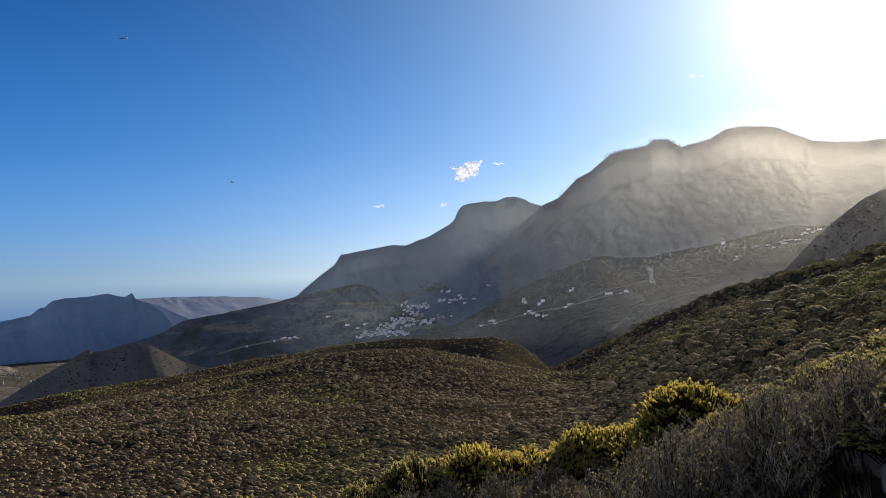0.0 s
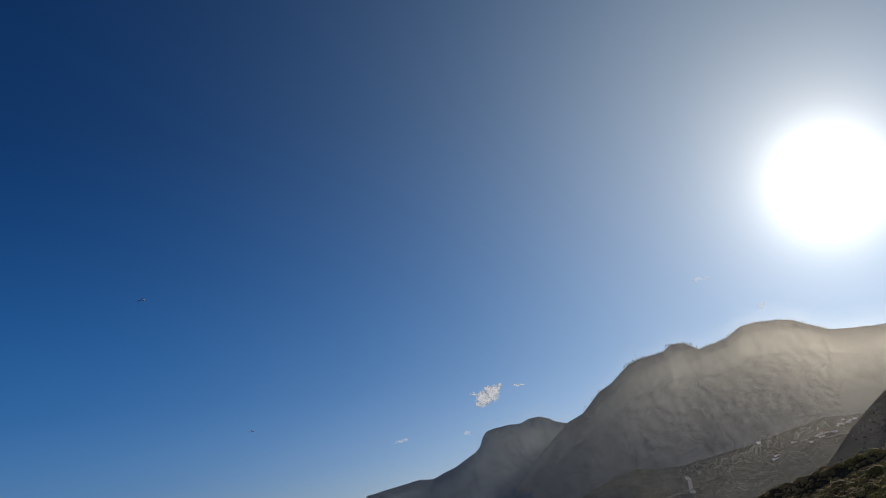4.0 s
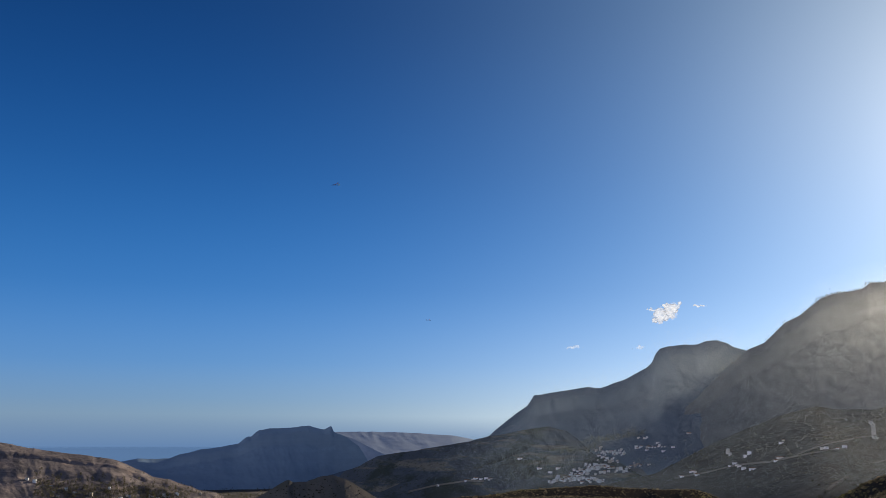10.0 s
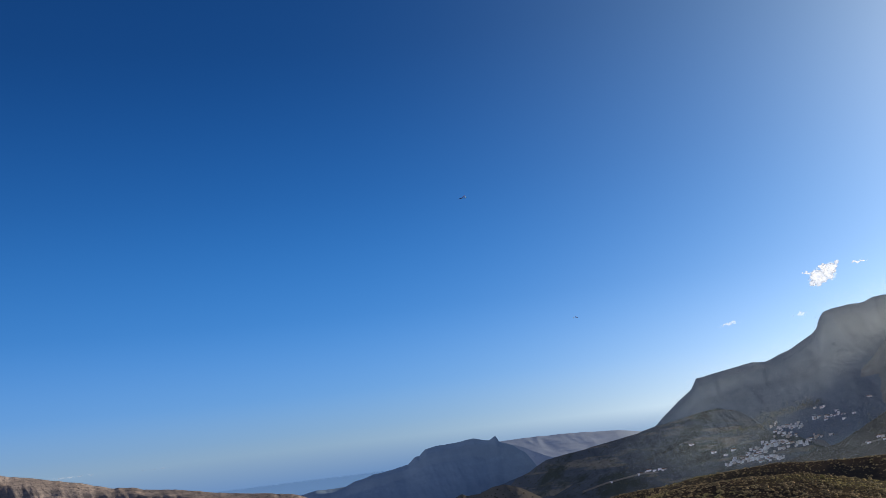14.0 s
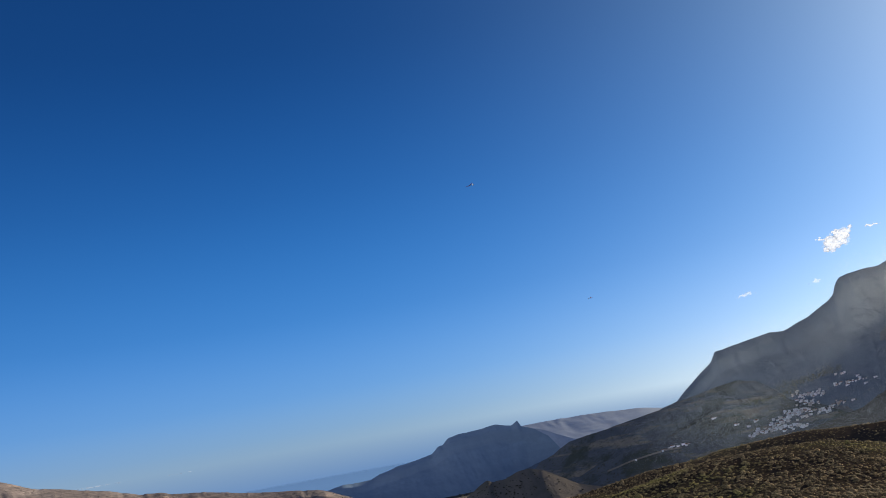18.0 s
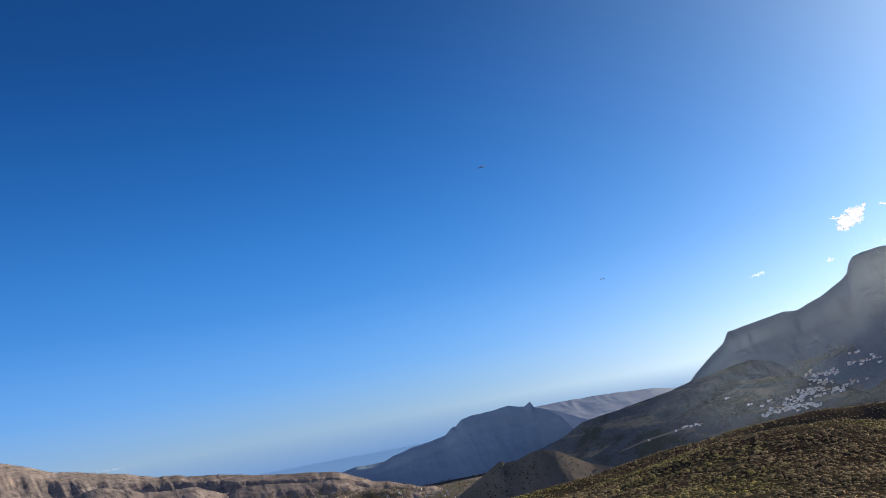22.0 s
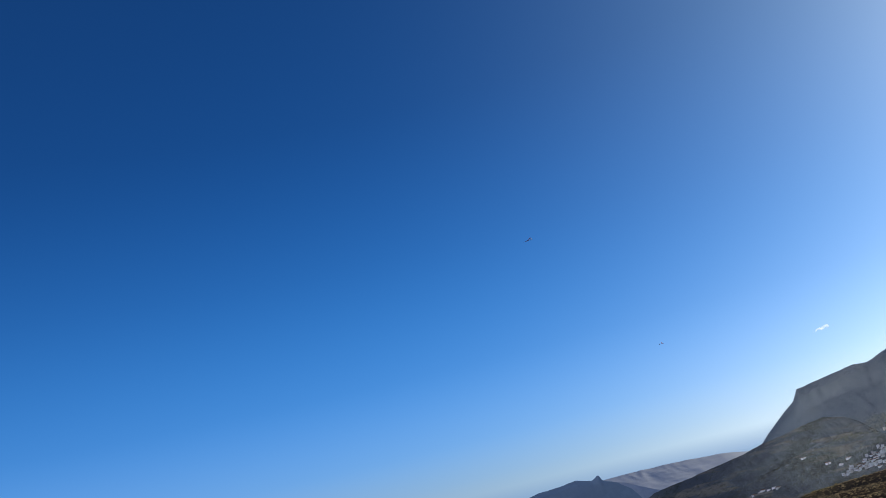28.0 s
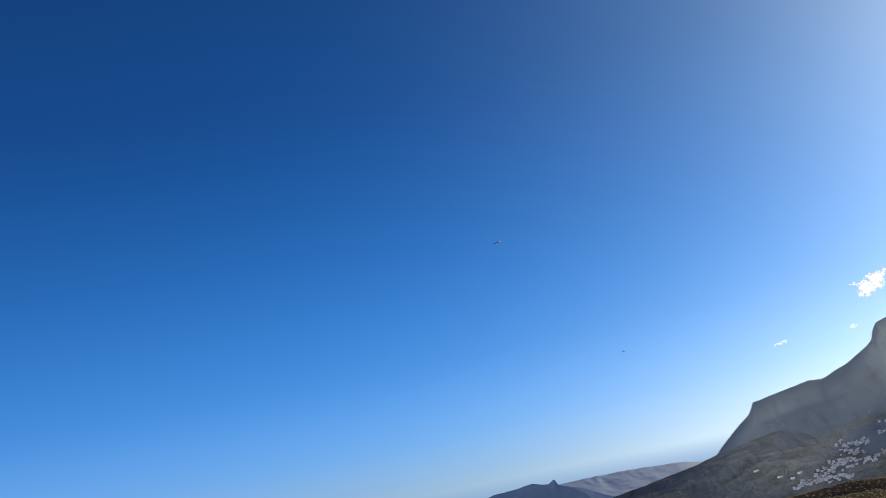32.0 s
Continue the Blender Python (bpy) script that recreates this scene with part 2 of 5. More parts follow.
def leaf_material(name, *stops, through_share=0.45):
    """A thin leaf: half of the light goes through it."""
    m = material(name, lambda n, r, mx, nt: mx(0.5, r(of_island(nt), *stops), r(n(1.1, 2.0), *((0.25 + 0.5 * i / max(1, len(stops) - 1), c) for i, (_, c) in enumerate(stops)))), 0.6)
    nt = m.node_tree
    bsdf, outp = nt.nodes["Principled BSDF"], nt.nodes["Material Output"]
    bsdf.inputs["Roughness"].default_value, bsdf.inputs["Specular IOR Level"].default_value = 0.9, 0.04
    through_leaf, half = nt.nodes.new("ShaderNodeBsdfTranslucent"), nt.nodes.new("ShaderNodeMixShader")
    nt.links.new(bsdf.inputs["Base Color"].links[0].from_socket, through_leaf.inputs[0])
    half.inputs[0].default_value = through_share
    nt.links.new(bsdf.outputs[0], half.inputs[1])
    nt.links.new(through_leaf.outputs[0], half.inputs[2])
    nt.links.new(half.outputs[0], outp.inputs[0])
    return m


MAT_LEAF_YELLOW = leaf_material("yellow green leaf", (0.0, (0.25, 0.205, 0.05)), (0.5, (0.47, 0.375, 0.085)), (1.0, (0.63, 0.49, 0.13)), through_share=0.6)
MAT_LEAF_OLIVE = leaf_material("olive leaf", (0.0, (0.20, 0.18, 0.07)), (0.5, (0.36, 0.31, 0.11)), (1.0, (0.50, 0.41, 0.16)), through_share=0.55)
MAT_LEAF_DRY = leaf_material("dry grey brown leaf", (0.0, (0.115, 0.10, 0.055)), (0.5, (0.23, 0.20, 0.105)), (1.0, (0.40, 0.335, 0.19)), through_share=0.33)
MAT_SCRUB_LEAF = leaf_material("scrub leaf", (0.0, (0.1, 0.1, 0.1)), (1.0, (0.2, 0.2, 0.2)), through_share=0.22)
MAT_SCRUB_GREEN = leaf_material("darker green scrub leaf", (0.0, (0.1, 0.1, 0.1)), (1.0, (0.2, 0.2, 0.2)), through_share=0.42)


def scrub_colour(nt, brown_pair, green_pair):
    """Brown and olive bushes in patches, each bush and each leaf a little different."""
    geo = nt.nodes.new("ShaderNodeNewGeometry")

    def cloud_of(scale, lo, hi, detail=2.0):
        n, r = nt.nodes.new("ShaderNodeTexNoise"), nt.nodes.new("ShaderNodeMapRange")
        n.inputs["Scale"].default_value, n.inputs["Detail"].default_value = scale, detail
        r.inputs[1].default_value, r.inputs[2].default_value = lo, hi
        nt.links.new(geo.outputs["Position"], n.inputs["Vector"])
        nt.links.new(n.outputs[0], r.inputs[0])
        return r.outputs[0]

    def blend(fac, a, b):
        x = nt.nodes.new("ShaderNodeMix")
        x.data_type = "RGBA"
        for i, v in ((0, fac), (6, a), (7, b)):
            if isinstance(v, tuple):
                x.inputs[i].default_value = (*v, 1)
            elif isinstance(v, float):
                x.inputs[i].default_value = v
            else:
                nt.links.new(v, x.inputs[i])
        return x.outputs[2]

    bush = cloud_of(0.75, 0.36, 0.66)
    brown = blend(bush, *brown_pair)
    green = blend(bush, *green_pair)
    both_ = blend(cloud_of(0.06, 0.50, 0.66, 4.0), brown, green)
    leafy = blend(cloud_of(9.0, 0.38, 0.62, 3.0), (0.32, 0.32, 0.32), (1.3, 1.3, 1.3))
    tone = nt.nodes.new("ShaderNodeMix")
    tone.data_type, tone.blend_type = "RGBA", "MULTIPLY"
    tone.inputs[0].default_value = 1.0
    nt.links.new(blend(geo.outputs["Random Per Island"], both_, blend(0.5, both_, (0.20, 0.165, 0.085))), tone.inputs[6])
    nt.links.new(leafy, tone.inputs[7])
    return tone.outputs[2]


for leaf_mat, brown_pair, green_pair in ((MAT_SCRUB_LEAF, ((0.165, 0.115, 0.065), (0.58, 0.42, 0.21)), ((0.18, 0.155, 0.055), (0.66, 0.57, 0.145))),
                                         (MAT_SCRUB_GREEN, ((0.16, 0.125, 0.07), (0.50, 0.39, 0.19)), ((0.16, 0.16, 0.055), (0.62, 0.56, 0.17)))):
    sn = leaf_mat.node_tree
    sc = scrub_colour(sn, brown_pair, green_pair)
    for n in list(sn.nodes):
        if n.type == "BSDF_PRINCIPLED":
            sn.links.new(sc, n.inputs["Base Color"])
        elif n.type == "BSDF_TRANSLUCENT":
            sn.links.new(sc, n.inputs[0])
MAT_HILL_SCRUB = material("dull hillside scrub", lambda n, r, m, nt: r(of_island(nt), (0.0, (0.035, 0.033, 0.022)), (1.0, (0.075, 0.067, 0.043))), 0.9)
MAT_PINE = material("dark pine", lambda n, r, m, nt: r(of_island(nt), (0.0, (0.035, 0.042, 0.022)), (1.0, (0.085, 0.085, 0.04))), 0.9)
MAT_TREE = leaf_material("dry valley tree", (0.0, (0.06, 0.06, 0.034)), (0.5, (0.10, 0.092, 0.05)), (1.0, (0.15, 0.13, 0.075)))


def cloud_material(name, share, white=(0.80, 0.78, 0.75)):
    """White droplets that scatter light back and through; share is how much of the sky behind they cover."""
    m = bpy.data.materials.new(name)
    m.use_nodes = True
    nt = m.node_tree
    nt.nodes.clear()
    o, cover, clear, back, both_, front = (nt.nodes.new("ShaderNode" + k) for k in ("OutputMaterial", "MixShader", "BsdfTransparent", "BsdfTranslucent", "MixShader", "BsdfDiffuse"))
    back.inputs[0].default_value = front.inputs[0].default_value = (*white, 1)
    cover.inputs[0].default_value, both_.inputs[0].default_value = share, 0.15
    nt.links.new(back.outputs[0], both_.inputs[1])
    nt.links.new(front.outputs[0], both_.inputs[2])
    nt.links.new(clear.outputs[0], cover.inputs[1])
    nt.links.new(both_.outputs[0], cover.inputs[2])
    nt.links.new(cover.outputs[0], o.inputs[0])
    return m


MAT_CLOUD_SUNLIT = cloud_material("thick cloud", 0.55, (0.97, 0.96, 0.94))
MAT_CLOUD, MAT_CLOUD_CORE, MAT_CLOUD_VEIL = cloud_material("thin white cloud", 0.15), cloud_material("dense white cloud", 0.42), cloud_material("torn cloud veil", 0.10)
def dust_material(name, onward, around, forward):
    """Airborne dust: fine flakes that send most sunlight on within a narrow cone, and a little all round."""
    m = bpy.data.materials.new(name)
    m.use_nodes = True
    nt = m.node_tree
    nt.nodes.clear()
    o, both_, lobe, round_ = (nt.nodes.new("ShaderNode" + k) for k in ("OutputMaterial", "MixShader", "BsdfRefraction", "BsdfTranslucent"))
    lobe.distribution = "GGX"
    lobe.inputs["Color"].default_value, round_.inputs["Color"].default_value = (*onward, 1), (*around, 1)
    lobe.inputs["Roughness"].default_value, lobe.inputs["IOR"].default_value = 0.88, 1.30
    both_.inputs[0].default_value = forward
    nt.links.new(round_.outputs[0], both_.inputs[1])
    nt.links.new(lobe.outputs[0], both_.inputs[2])
    nt.links.new(both_.outputs[0], o.inputs[0])
    return m


MAT_DUST = dust_material("airborne dust", (0.42, 0.39, 0.35), (0.46, 0.56, 0.66), 0.50)
MAT_WING = material("red and white wing film", lambda n, r, m, nt: (0.62, 0.10, 0.07), 0.4)
MAT_POD = material("dark plastic pod", lambda n, r, m, nt: (0.035, 0.035, 0.04), 0.4)
MAT_TAIL = material("white foam tail", lambda n, r, m, nt: (0.6, 0.58, 0.56), 0.6)


# ---- numbers: smooth noise and tables ----
def lattice(ix, iy, seed):
    h = (ix.astype(np.int64) * 374761393 + iy.astype(np.int64) * 668265263 + seed * 974634777) & 0x7FFFFFFF
    h = ((h ^ (h >> 13)) * 1274126177) & 0x7FFFFFFF
    return ((h ^ (h >> 16)) & 0xFFFF) / 32767.5 - 1.0


def smooth_noise(x, y, seed):
    ix, iy = np.floor(x), np.floor(y)
    fx, fy = x - ix, y - iy
    fx, fy = fx * fx * (3 - 2 * fx), fy * fy * (3 - 2 * fy)
    a, b = lattice(ix, iy, seed), lattice(ix + 1, iy, seed)
    c, d = lattice(ix, iy + 1, seed), lattice(ix + 1, iy + 1, seed)
    return (a * (1 - fx) + b * fx) * (1 - fy) + (c * (1 - fx) + d * fx) * fy


def fbm(x, y, size, octaves=5, seed=1, ridged=False):
    x, y = np.broadcast_arrays(np.asarray(x, float) / size, np.asarray(y, float) / size)
    total, amp, norm = 0.0, 1.0, 0.0
    for k in range(octaves):
        n = smooth_noise(x * 2 ** k + 17.3 * k, y * 2 ** k - 9.1 * k, seed + k)
        total = total + amp * ((1 - 2 * np.abs(n)) if ridged else n)
        norm += amp
        amp *= 0.52
    return total / norm


def table(az, *pairs):
    return np.interp(az, [p[0] for p in pairs], [p[1] for p in pairs])


def soft(az, *pairs):
    return sum(w * table(az + d, *pairs) for d, w in ((-1.6, 0.15), (-0.8, 0.2), (0, 0.3), (0.8, 0.2), (1.6, 0.15)))


def fine(az, *pairs):
    return sum(w * table(az + d, *pairs) for d, w in ((-0.5, 0.25), (0, 0.5), (0.5, 0.25)))


def sheet_mesh(name, verts, na, nr, material_, smooth=True, flip=False):
    """A grid of na x nr points as one mesh."""
    i = (np.arange(na - 1)[:, None] * nr + np.arange(nr - 1)[None, :]).ravel()
    quads = np.stack([i, i + nr, i + nr + 1, i + 1] if not flip else [i, i + 1, i + nr + 1, i + nr], 1)
    return raw_mesh(name, verts, quads, material_, smooth)


def raw_mesh(name, verts, faces, material_, smooth=False):
    me = bpy.data.meshes.new(name)
    verts, faces = np.asarray(verts, np.float32), np.asarray(faces, np.int32)
    k = faces.shape[1]
    me.vertices.add(len(verts))
    me.vertices.foreach_set("co", verts.ravel())
    me.loops.add(faces.size)
    me.loops.foreach_set("vertex_index", faces.ravel())
    me.polygons.add(len(faces))
    me.polygons.foreach_set("loop_start", np.arange(0, faces.size, k, dtype=np.int32))
    me.polygons.foreach_set("use_smooth", np.full(len(faces), smooth))
    me.update(calc_edges=True)
    me.materials.append(material_)
    return me


def grid_normals(grid):
    """Smooth normals over a grid of points, pointing up."""
    n = np.cross(np.gradient(grid, axis=1), np.gradient(grid, axis=0))
    n *= np.where(n[..., 2:] < 0, -1, 1)
    return n / (np.linalg.norm(n, axis=2, keepdims=True) + 1e-12)


def part(name, me, parent, label=""):
    ob = new(name, me)
    ob.parent = parent
    return tagged(ob, label=label)


# ---- the ground: one sheet from the hillside under the camera to the sea ----
FLOOR = -150.0


def ground_rows(az):
    """Distances and heights above the eye of the folds of the ground along each bearing."""
    flat = np.ones_like(az)
    near = soft(az, (-180, -3.0), (-60, -4.2), (-30, -4.2), (-13, -3.9), (0, -3.4), (8, -3.2), (13, -2.6), (21, -2.0), (31, -1.1), (60, -0.6), (180, -3.0))
    dip = soft(az, (-180, -4.0), (-60, -12.5), (0, -12.0), (8, -8.5), (20, -3.4), (31, -0.6), (60, 3.0), (180, -4.0))
    crest_r = soft(az, (-180, 60), (-60, 150), (-25, 150), (-10, 168), (0, 170), (4.4, 185), (11, 132), (21, 92), (31, 62), (60, 50), (180, 60))
    crest = -0.18 + fine(az, (-180, -6), (-60, -8.0), (-28, -6.7), (-25, -6.05), (-22.3, -5.72), (-20.5, -5.48), (-18.7, -5.2), (-17, -4.95), (-15.2, -4.66), (-12.8, -4.22), (-10, -3.84), (-8, -3.72), (-4.9, -3.63), (-2.7, -3.8),
                  (-0.6, -3.8), (0.8, -3.85), (2.2, -4.3), (3.3, -4.9), (4.2, -5.9), (5.5, -5.4), (7.9, -4.15), (10.3, -3.1), (14.7, -1.45), (18, -0.45), (21, 0.3), (23.5, 1.15), (26, 2.25), (28, 3.3),
                  (31.4, 5.5), (36, 7.0), (60, 6.0), (180, -6))
    crest_z = crest_r * np.tan(np.radians(crest))
    plain_z = dip + (crest_z - dip) * soft(az, (-180, 0.5), (-60, 0.0), (4, 0.0), (10, 0.45), (180, 0.5)) - 3.0 * np.exp(-((az - 4.3) / 4.0) ** 2)
    rr = [0.01 * flat, 2.2 * flat, 6 * flat, 13 * flat, np.minimum(42, crest_r * 0.45), crest_r * 0.66, crest_r * 0.93, crest_r, crest_r * 1.12, crest_r * 1.7 + 30, 420 * flat, 950 * flat, 1400 * flat, 2300 * flat, 5200 * flat]
    zz = [-1.7 * flat, near * 0.08 - 1.56, near * 0.5 - 0.85, near, dip, plain_z - 0.3, crest_z - 0.9 + soft(az, (-180, 0), (0, 0), (12, -0.6), (180, 0)), crest_z, crest_z - 3.5,
          crest_z * 0.4 - 32, -98 * flat, (FLOOR + 8) * flat, FLOOR * flat, (FLOOR - 6) * flat, (FLOOR - 8) * flat]
    return rr, zz


def ground_height(az, r):
    """Heights over the plan for arrays of bearings and distances of one shape."""
    rr, zz = ground_rows(az)
    z = np.zeros_like(r)
    r = np.maximum(r, 0.0101)
    lr = np.log(r)
    for k in range(len(rr) - 1):
        a, b = np.log(rr[k]), np.log(rr[k + 1])
        s = np.clip((lr - a) / (b - a), 0, 1)
        s = s * 0.45 + 0.55 * s * s * (3 - 2 * s)
        inside = (lr >= a) & ((lr < b) if k < len(rr) - 2 else True)
        z = np.where(inside, zz[k] + (zz[k + 1] - zz[k]) * s, z)
    x, y = r * np.sin(np.radians(az)), r * np.cos(np.radians(az))
    mound = np.exp(-((az + 7) / 9) ** 2 - ((r - 116) / 18) ** 2) * 2.4 - np.exp(-((az + 2.5) / 6.5) ** 2 - ((r - 149) / 13) ** 2) * 6.6
    rough = (fbm(x, y, 38, 4, 5) * 1.1 + fbm(x, y, 15, 3, 6, ridged=True) * 0.45) * np.clip((r - 18) / 60, 0, 1) * np.clip((260 - r) / 100, 0, 1)
    fine = fbm(x, y, 2.3, 3, 9) * np.clip(r / 10, 0, 1) * 0.14 * np.clip((200 - r) / 100, 0, 1)
    land = fbm(x, y, 240, 5, 3) * np.clip((r - 260) / 300, 0, 1) * 4.0
    return z + mound + rough + fine + land + EYE.z


def ground_at(x, y):
    return float(ground_height(np.array([math.degrees(math.atan2(x, y))]), np.array([max(0.5, math.hypot(x, y))]))[0])


AZ = np.concatenate([np.arange(-180, -62, 2.0), np.arange(-62, 46, 0.2), np.arange(46, 180.1, 2.0)])
RAD = np.concatenate([[0.0002, 0.05], np.geomspace(0.4, 20, 42)[:-1], np.geomspace(20, 260, 130)[:-1], np.geomspace(260, 4900, 70)])
GA, GR = np.meshgrid(AZ, RAD, indexing="ij")
GZ = ground_height(GA, GR)
ground_verts = np.stack([GR * np.sin(np.radians(GA)), GR * np.cos(np.radians(GA)), GZ], 2).reshape(-1, 3)
ground_verts[::len(RAD)] += (0.02, 0.013, 0.0)
ground = tagged(new("ground", sheet_mesh("ground", ground_verts, len(AZ), len(RAD), MAT_SOIL)),
                "dry brown hillside falling to a wide valley floor", "ground", kind="structure")
ground.data.materials.append(MAT_VALLEY)
ground.data.polygons.foreach_set("material_index", np.tile((RAD[:-1] > 270).astype(np.int32), len(AZ) - 1))

SEA_AZ, SEA_R = np.linspace(-75, 75, 80), np.geomspace(3050, 4980, 20)
sa, sr = np.meshgrid(SEA_AZ, SEA_R, indexing="ij")
sea_verts = np.stack([sr * np.sin(np.radians(sa)), sr * np.cos(np.radians(sa)), np.full_like(sr, FLOOR + EYE.z + 1.0)], 2).reshape(-1, 3)
tagged(new("water", sheet_mesh("water", sea_verts, 80, 20, MAT_SEA)), "pale blue hazy sea beyond the valley", "sea", kind="structure")


# ---- mountains ----
def mountain(name, label, material_, az0, az1, crest, crest_r, foot_r, foot_z, back, step=0.12, rows=70, steep=1.6, gully=0.10, gully_size=160.0,
             jag=0.10, seed=11, cliff=0.0, pushed=0.9, rough=0.022, calm_width=0.7, flutes=0.0, category="mountain"):
    """A mountain seen along its crest: crest in degrees over the bearing, distances of crest and foot, and a back slope."""
    az = np.arange(az0, az1 + step, step)
    top_r, low_r = crest_r(az), foot_r(az)
    top_z = top_r * np.tan(np.radians(crest(az) + jag * fbm(az * 10, az * 0, 9, 4, seed + 40)))
    low_z = foot_z(az) - 14
    s = np.concatenate([np.linspace(0, 1, rows), 1 + np.linspace(0.06, 1, 14)])
    A, S = np.meshgrid(az, s, indexing="ij")
    TR, LR, TZ, LZ = (v[:, None] for v in (top_r, low_r, top_z, low_z))
    front = np.clip(S, 0, 1)
    R_ = LR + (TR - LR) * front + np.clip(S - 1, 0, 1) * back
    h = front ** steep
    if cliff:
        wall = np.clip((front - 0.80 - 0.025 * fbm(A * 14, S * 0, 20, 3, seed)) / 0.10, 0, 1)
        h = h * (1 - cliff) + cliff * (0.72 * front + 0.28 * wall * wall * (3 - 2 * wall))
    k = int(calm_width / step)
    calm = np.convolve(np.pad(top_z, k, mode="edge"), np.hanning(2 * k + 3)[1:-1] / np.hanning(2 * k + 3).sum(), "valid")[:, None]
    Z = LZ + (calm - LZ) * h + (TZ - calm) * np.clip((front - 0.72) / 0.28, 0, 1) ** 1.4
    X, Y = R_ * np.sin(np.radians(A)), R_ * np.cos(np.radians(A))
    side = np.radians(A) * TR + 0.25 * (R_ - LR)
    fold = fbm(side, R_ * 0.35, gully_size, 6, seed, ridged=True)
    weight = np.clip(front * 5, 0, 1) * np.clip((1 - front) * 6, 0, 1)
    Z = Z + (TZ - LZ) * gully * fold * weight + fbm(X, Y, 35, 4, seed + 7) * rough * (TZ - LZ) * weight
    push = fbm(side, Z * 0.8, gully_size * 1.3, 5, seed + 3, ridged=True) * gully * pushed * (TR - LR) * weight
    R_ = R_ + push + flutes * fbm(side, 0 * side, 34, 4, seed + 9, ridged=True) * weight
    Z = np.where(S > 1, TZ + (LZ - TZ) * np.clip(S - 1, 0, 1) ** 0.8, Z)
    verts = np.stack([R_ * np.sin(np.radians(A)), R_ * np.cos(np.radians(A)), Z + EYE.z], 2)
    ob = new(name)
    slope_normals = np.concatenate([grid_normals(verts[:, :rows]), grid_normals(verts[:, rows - 1:])[:, 1:]], 1)
    cut = int(rows * (0.72 if cliff else 0.86))
    for piece, a, b in (("lower_slope", 0, cut), ("cliff" if cliff else "brow", cut, rows - 1), ("back_slope", rows - 1, len(s) - 1)):
        me = sheet_mesh(piece, verts[:, a:b + 1].reshape(-1, 3), len(az), b + 1 - a, material_)
        me.normals_split_custom_set_from_vertices(slope_normals[:, a:b + 1].reshape(-1, 3))
        part(piece, me, ob)
    tagged(ob, label, category)
    return ob, verts, az


def flat_at(v):
    return lambda az: np.full_like(az, v)


mountain("plateau", "pale flat-topped far mountain plateau in haze", MAT_ROCK_HAZED, -22.6, -9,
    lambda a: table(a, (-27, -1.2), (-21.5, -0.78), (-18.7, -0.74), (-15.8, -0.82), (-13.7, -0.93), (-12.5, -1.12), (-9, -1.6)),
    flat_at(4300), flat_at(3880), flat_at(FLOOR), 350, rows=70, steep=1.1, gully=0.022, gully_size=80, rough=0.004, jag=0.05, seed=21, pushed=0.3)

mountain("hill_spur", "pale hazy spur running out behind the mesa", MAT_ROCK_HAZED, -23, -17,
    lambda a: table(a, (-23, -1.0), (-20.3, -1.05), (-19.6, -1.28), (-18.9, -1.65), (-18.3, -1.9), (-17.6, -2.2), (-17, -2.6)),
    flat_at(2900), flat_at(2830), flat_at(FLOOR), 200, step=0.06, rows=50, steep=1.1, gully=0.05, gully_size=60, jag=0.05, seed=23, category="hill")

mountain("mesa", "hazy blue-grey flat-topped mountain with a small rock horn", MAT_BASALT_HAZED, -36, -16.6,
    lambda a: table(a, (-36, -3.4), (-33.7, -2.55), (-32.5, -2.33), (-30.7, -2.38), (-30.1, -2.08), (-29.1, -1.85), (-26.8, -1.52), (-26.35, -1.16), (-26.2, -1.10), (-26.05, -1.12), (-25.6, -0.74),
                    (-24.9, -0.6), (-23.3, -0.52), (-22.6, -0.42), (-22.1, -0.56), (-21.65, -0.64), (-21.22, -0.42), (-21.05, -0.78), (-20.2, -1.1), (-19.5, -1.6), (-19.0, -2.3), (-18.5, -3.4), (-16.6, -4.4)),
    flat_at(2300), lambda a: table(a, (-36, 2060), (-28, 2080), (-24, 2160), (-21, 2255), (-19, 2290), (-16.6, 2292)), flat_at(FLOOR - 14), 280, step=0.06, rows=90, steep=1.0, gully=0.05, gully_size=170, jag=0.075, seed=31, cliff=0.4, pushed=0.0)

_, MASSIF_V, MASSIF_AZ = mountain("cliff_mountain", "hazy grey mountain with a square cliff end and rounded summit", MAT_ROCK_SCRUB_HAZED, -22.5, 12,
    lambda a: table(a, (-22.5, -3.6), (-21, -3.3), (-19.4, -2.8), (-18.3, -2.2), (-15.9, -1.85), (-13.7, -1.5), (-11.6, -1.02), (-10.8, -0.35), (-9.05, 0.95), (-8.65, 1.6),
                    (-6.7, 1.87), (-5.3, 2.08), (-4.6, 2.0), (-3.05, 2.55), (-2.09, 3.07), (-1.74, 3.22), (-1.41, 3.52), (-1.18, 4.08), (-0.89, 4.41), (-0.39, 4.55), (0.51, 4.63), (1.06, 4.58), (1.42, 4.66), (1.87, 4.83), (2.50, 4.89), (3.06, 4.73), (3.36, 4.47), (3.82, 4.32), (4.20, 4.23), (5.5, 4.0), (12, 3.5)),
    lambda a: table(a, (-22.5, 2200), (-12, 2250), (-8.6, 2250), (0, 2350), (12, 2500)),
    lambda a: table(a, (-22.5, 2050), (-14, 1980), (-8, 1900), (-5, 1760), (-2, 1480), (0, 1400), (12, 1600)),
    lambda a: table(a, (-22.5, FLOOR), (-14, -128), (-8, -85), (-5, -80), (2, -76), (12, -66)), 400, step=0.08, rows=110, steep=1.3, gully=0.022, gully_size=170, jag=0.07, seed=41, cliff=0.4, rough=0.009)

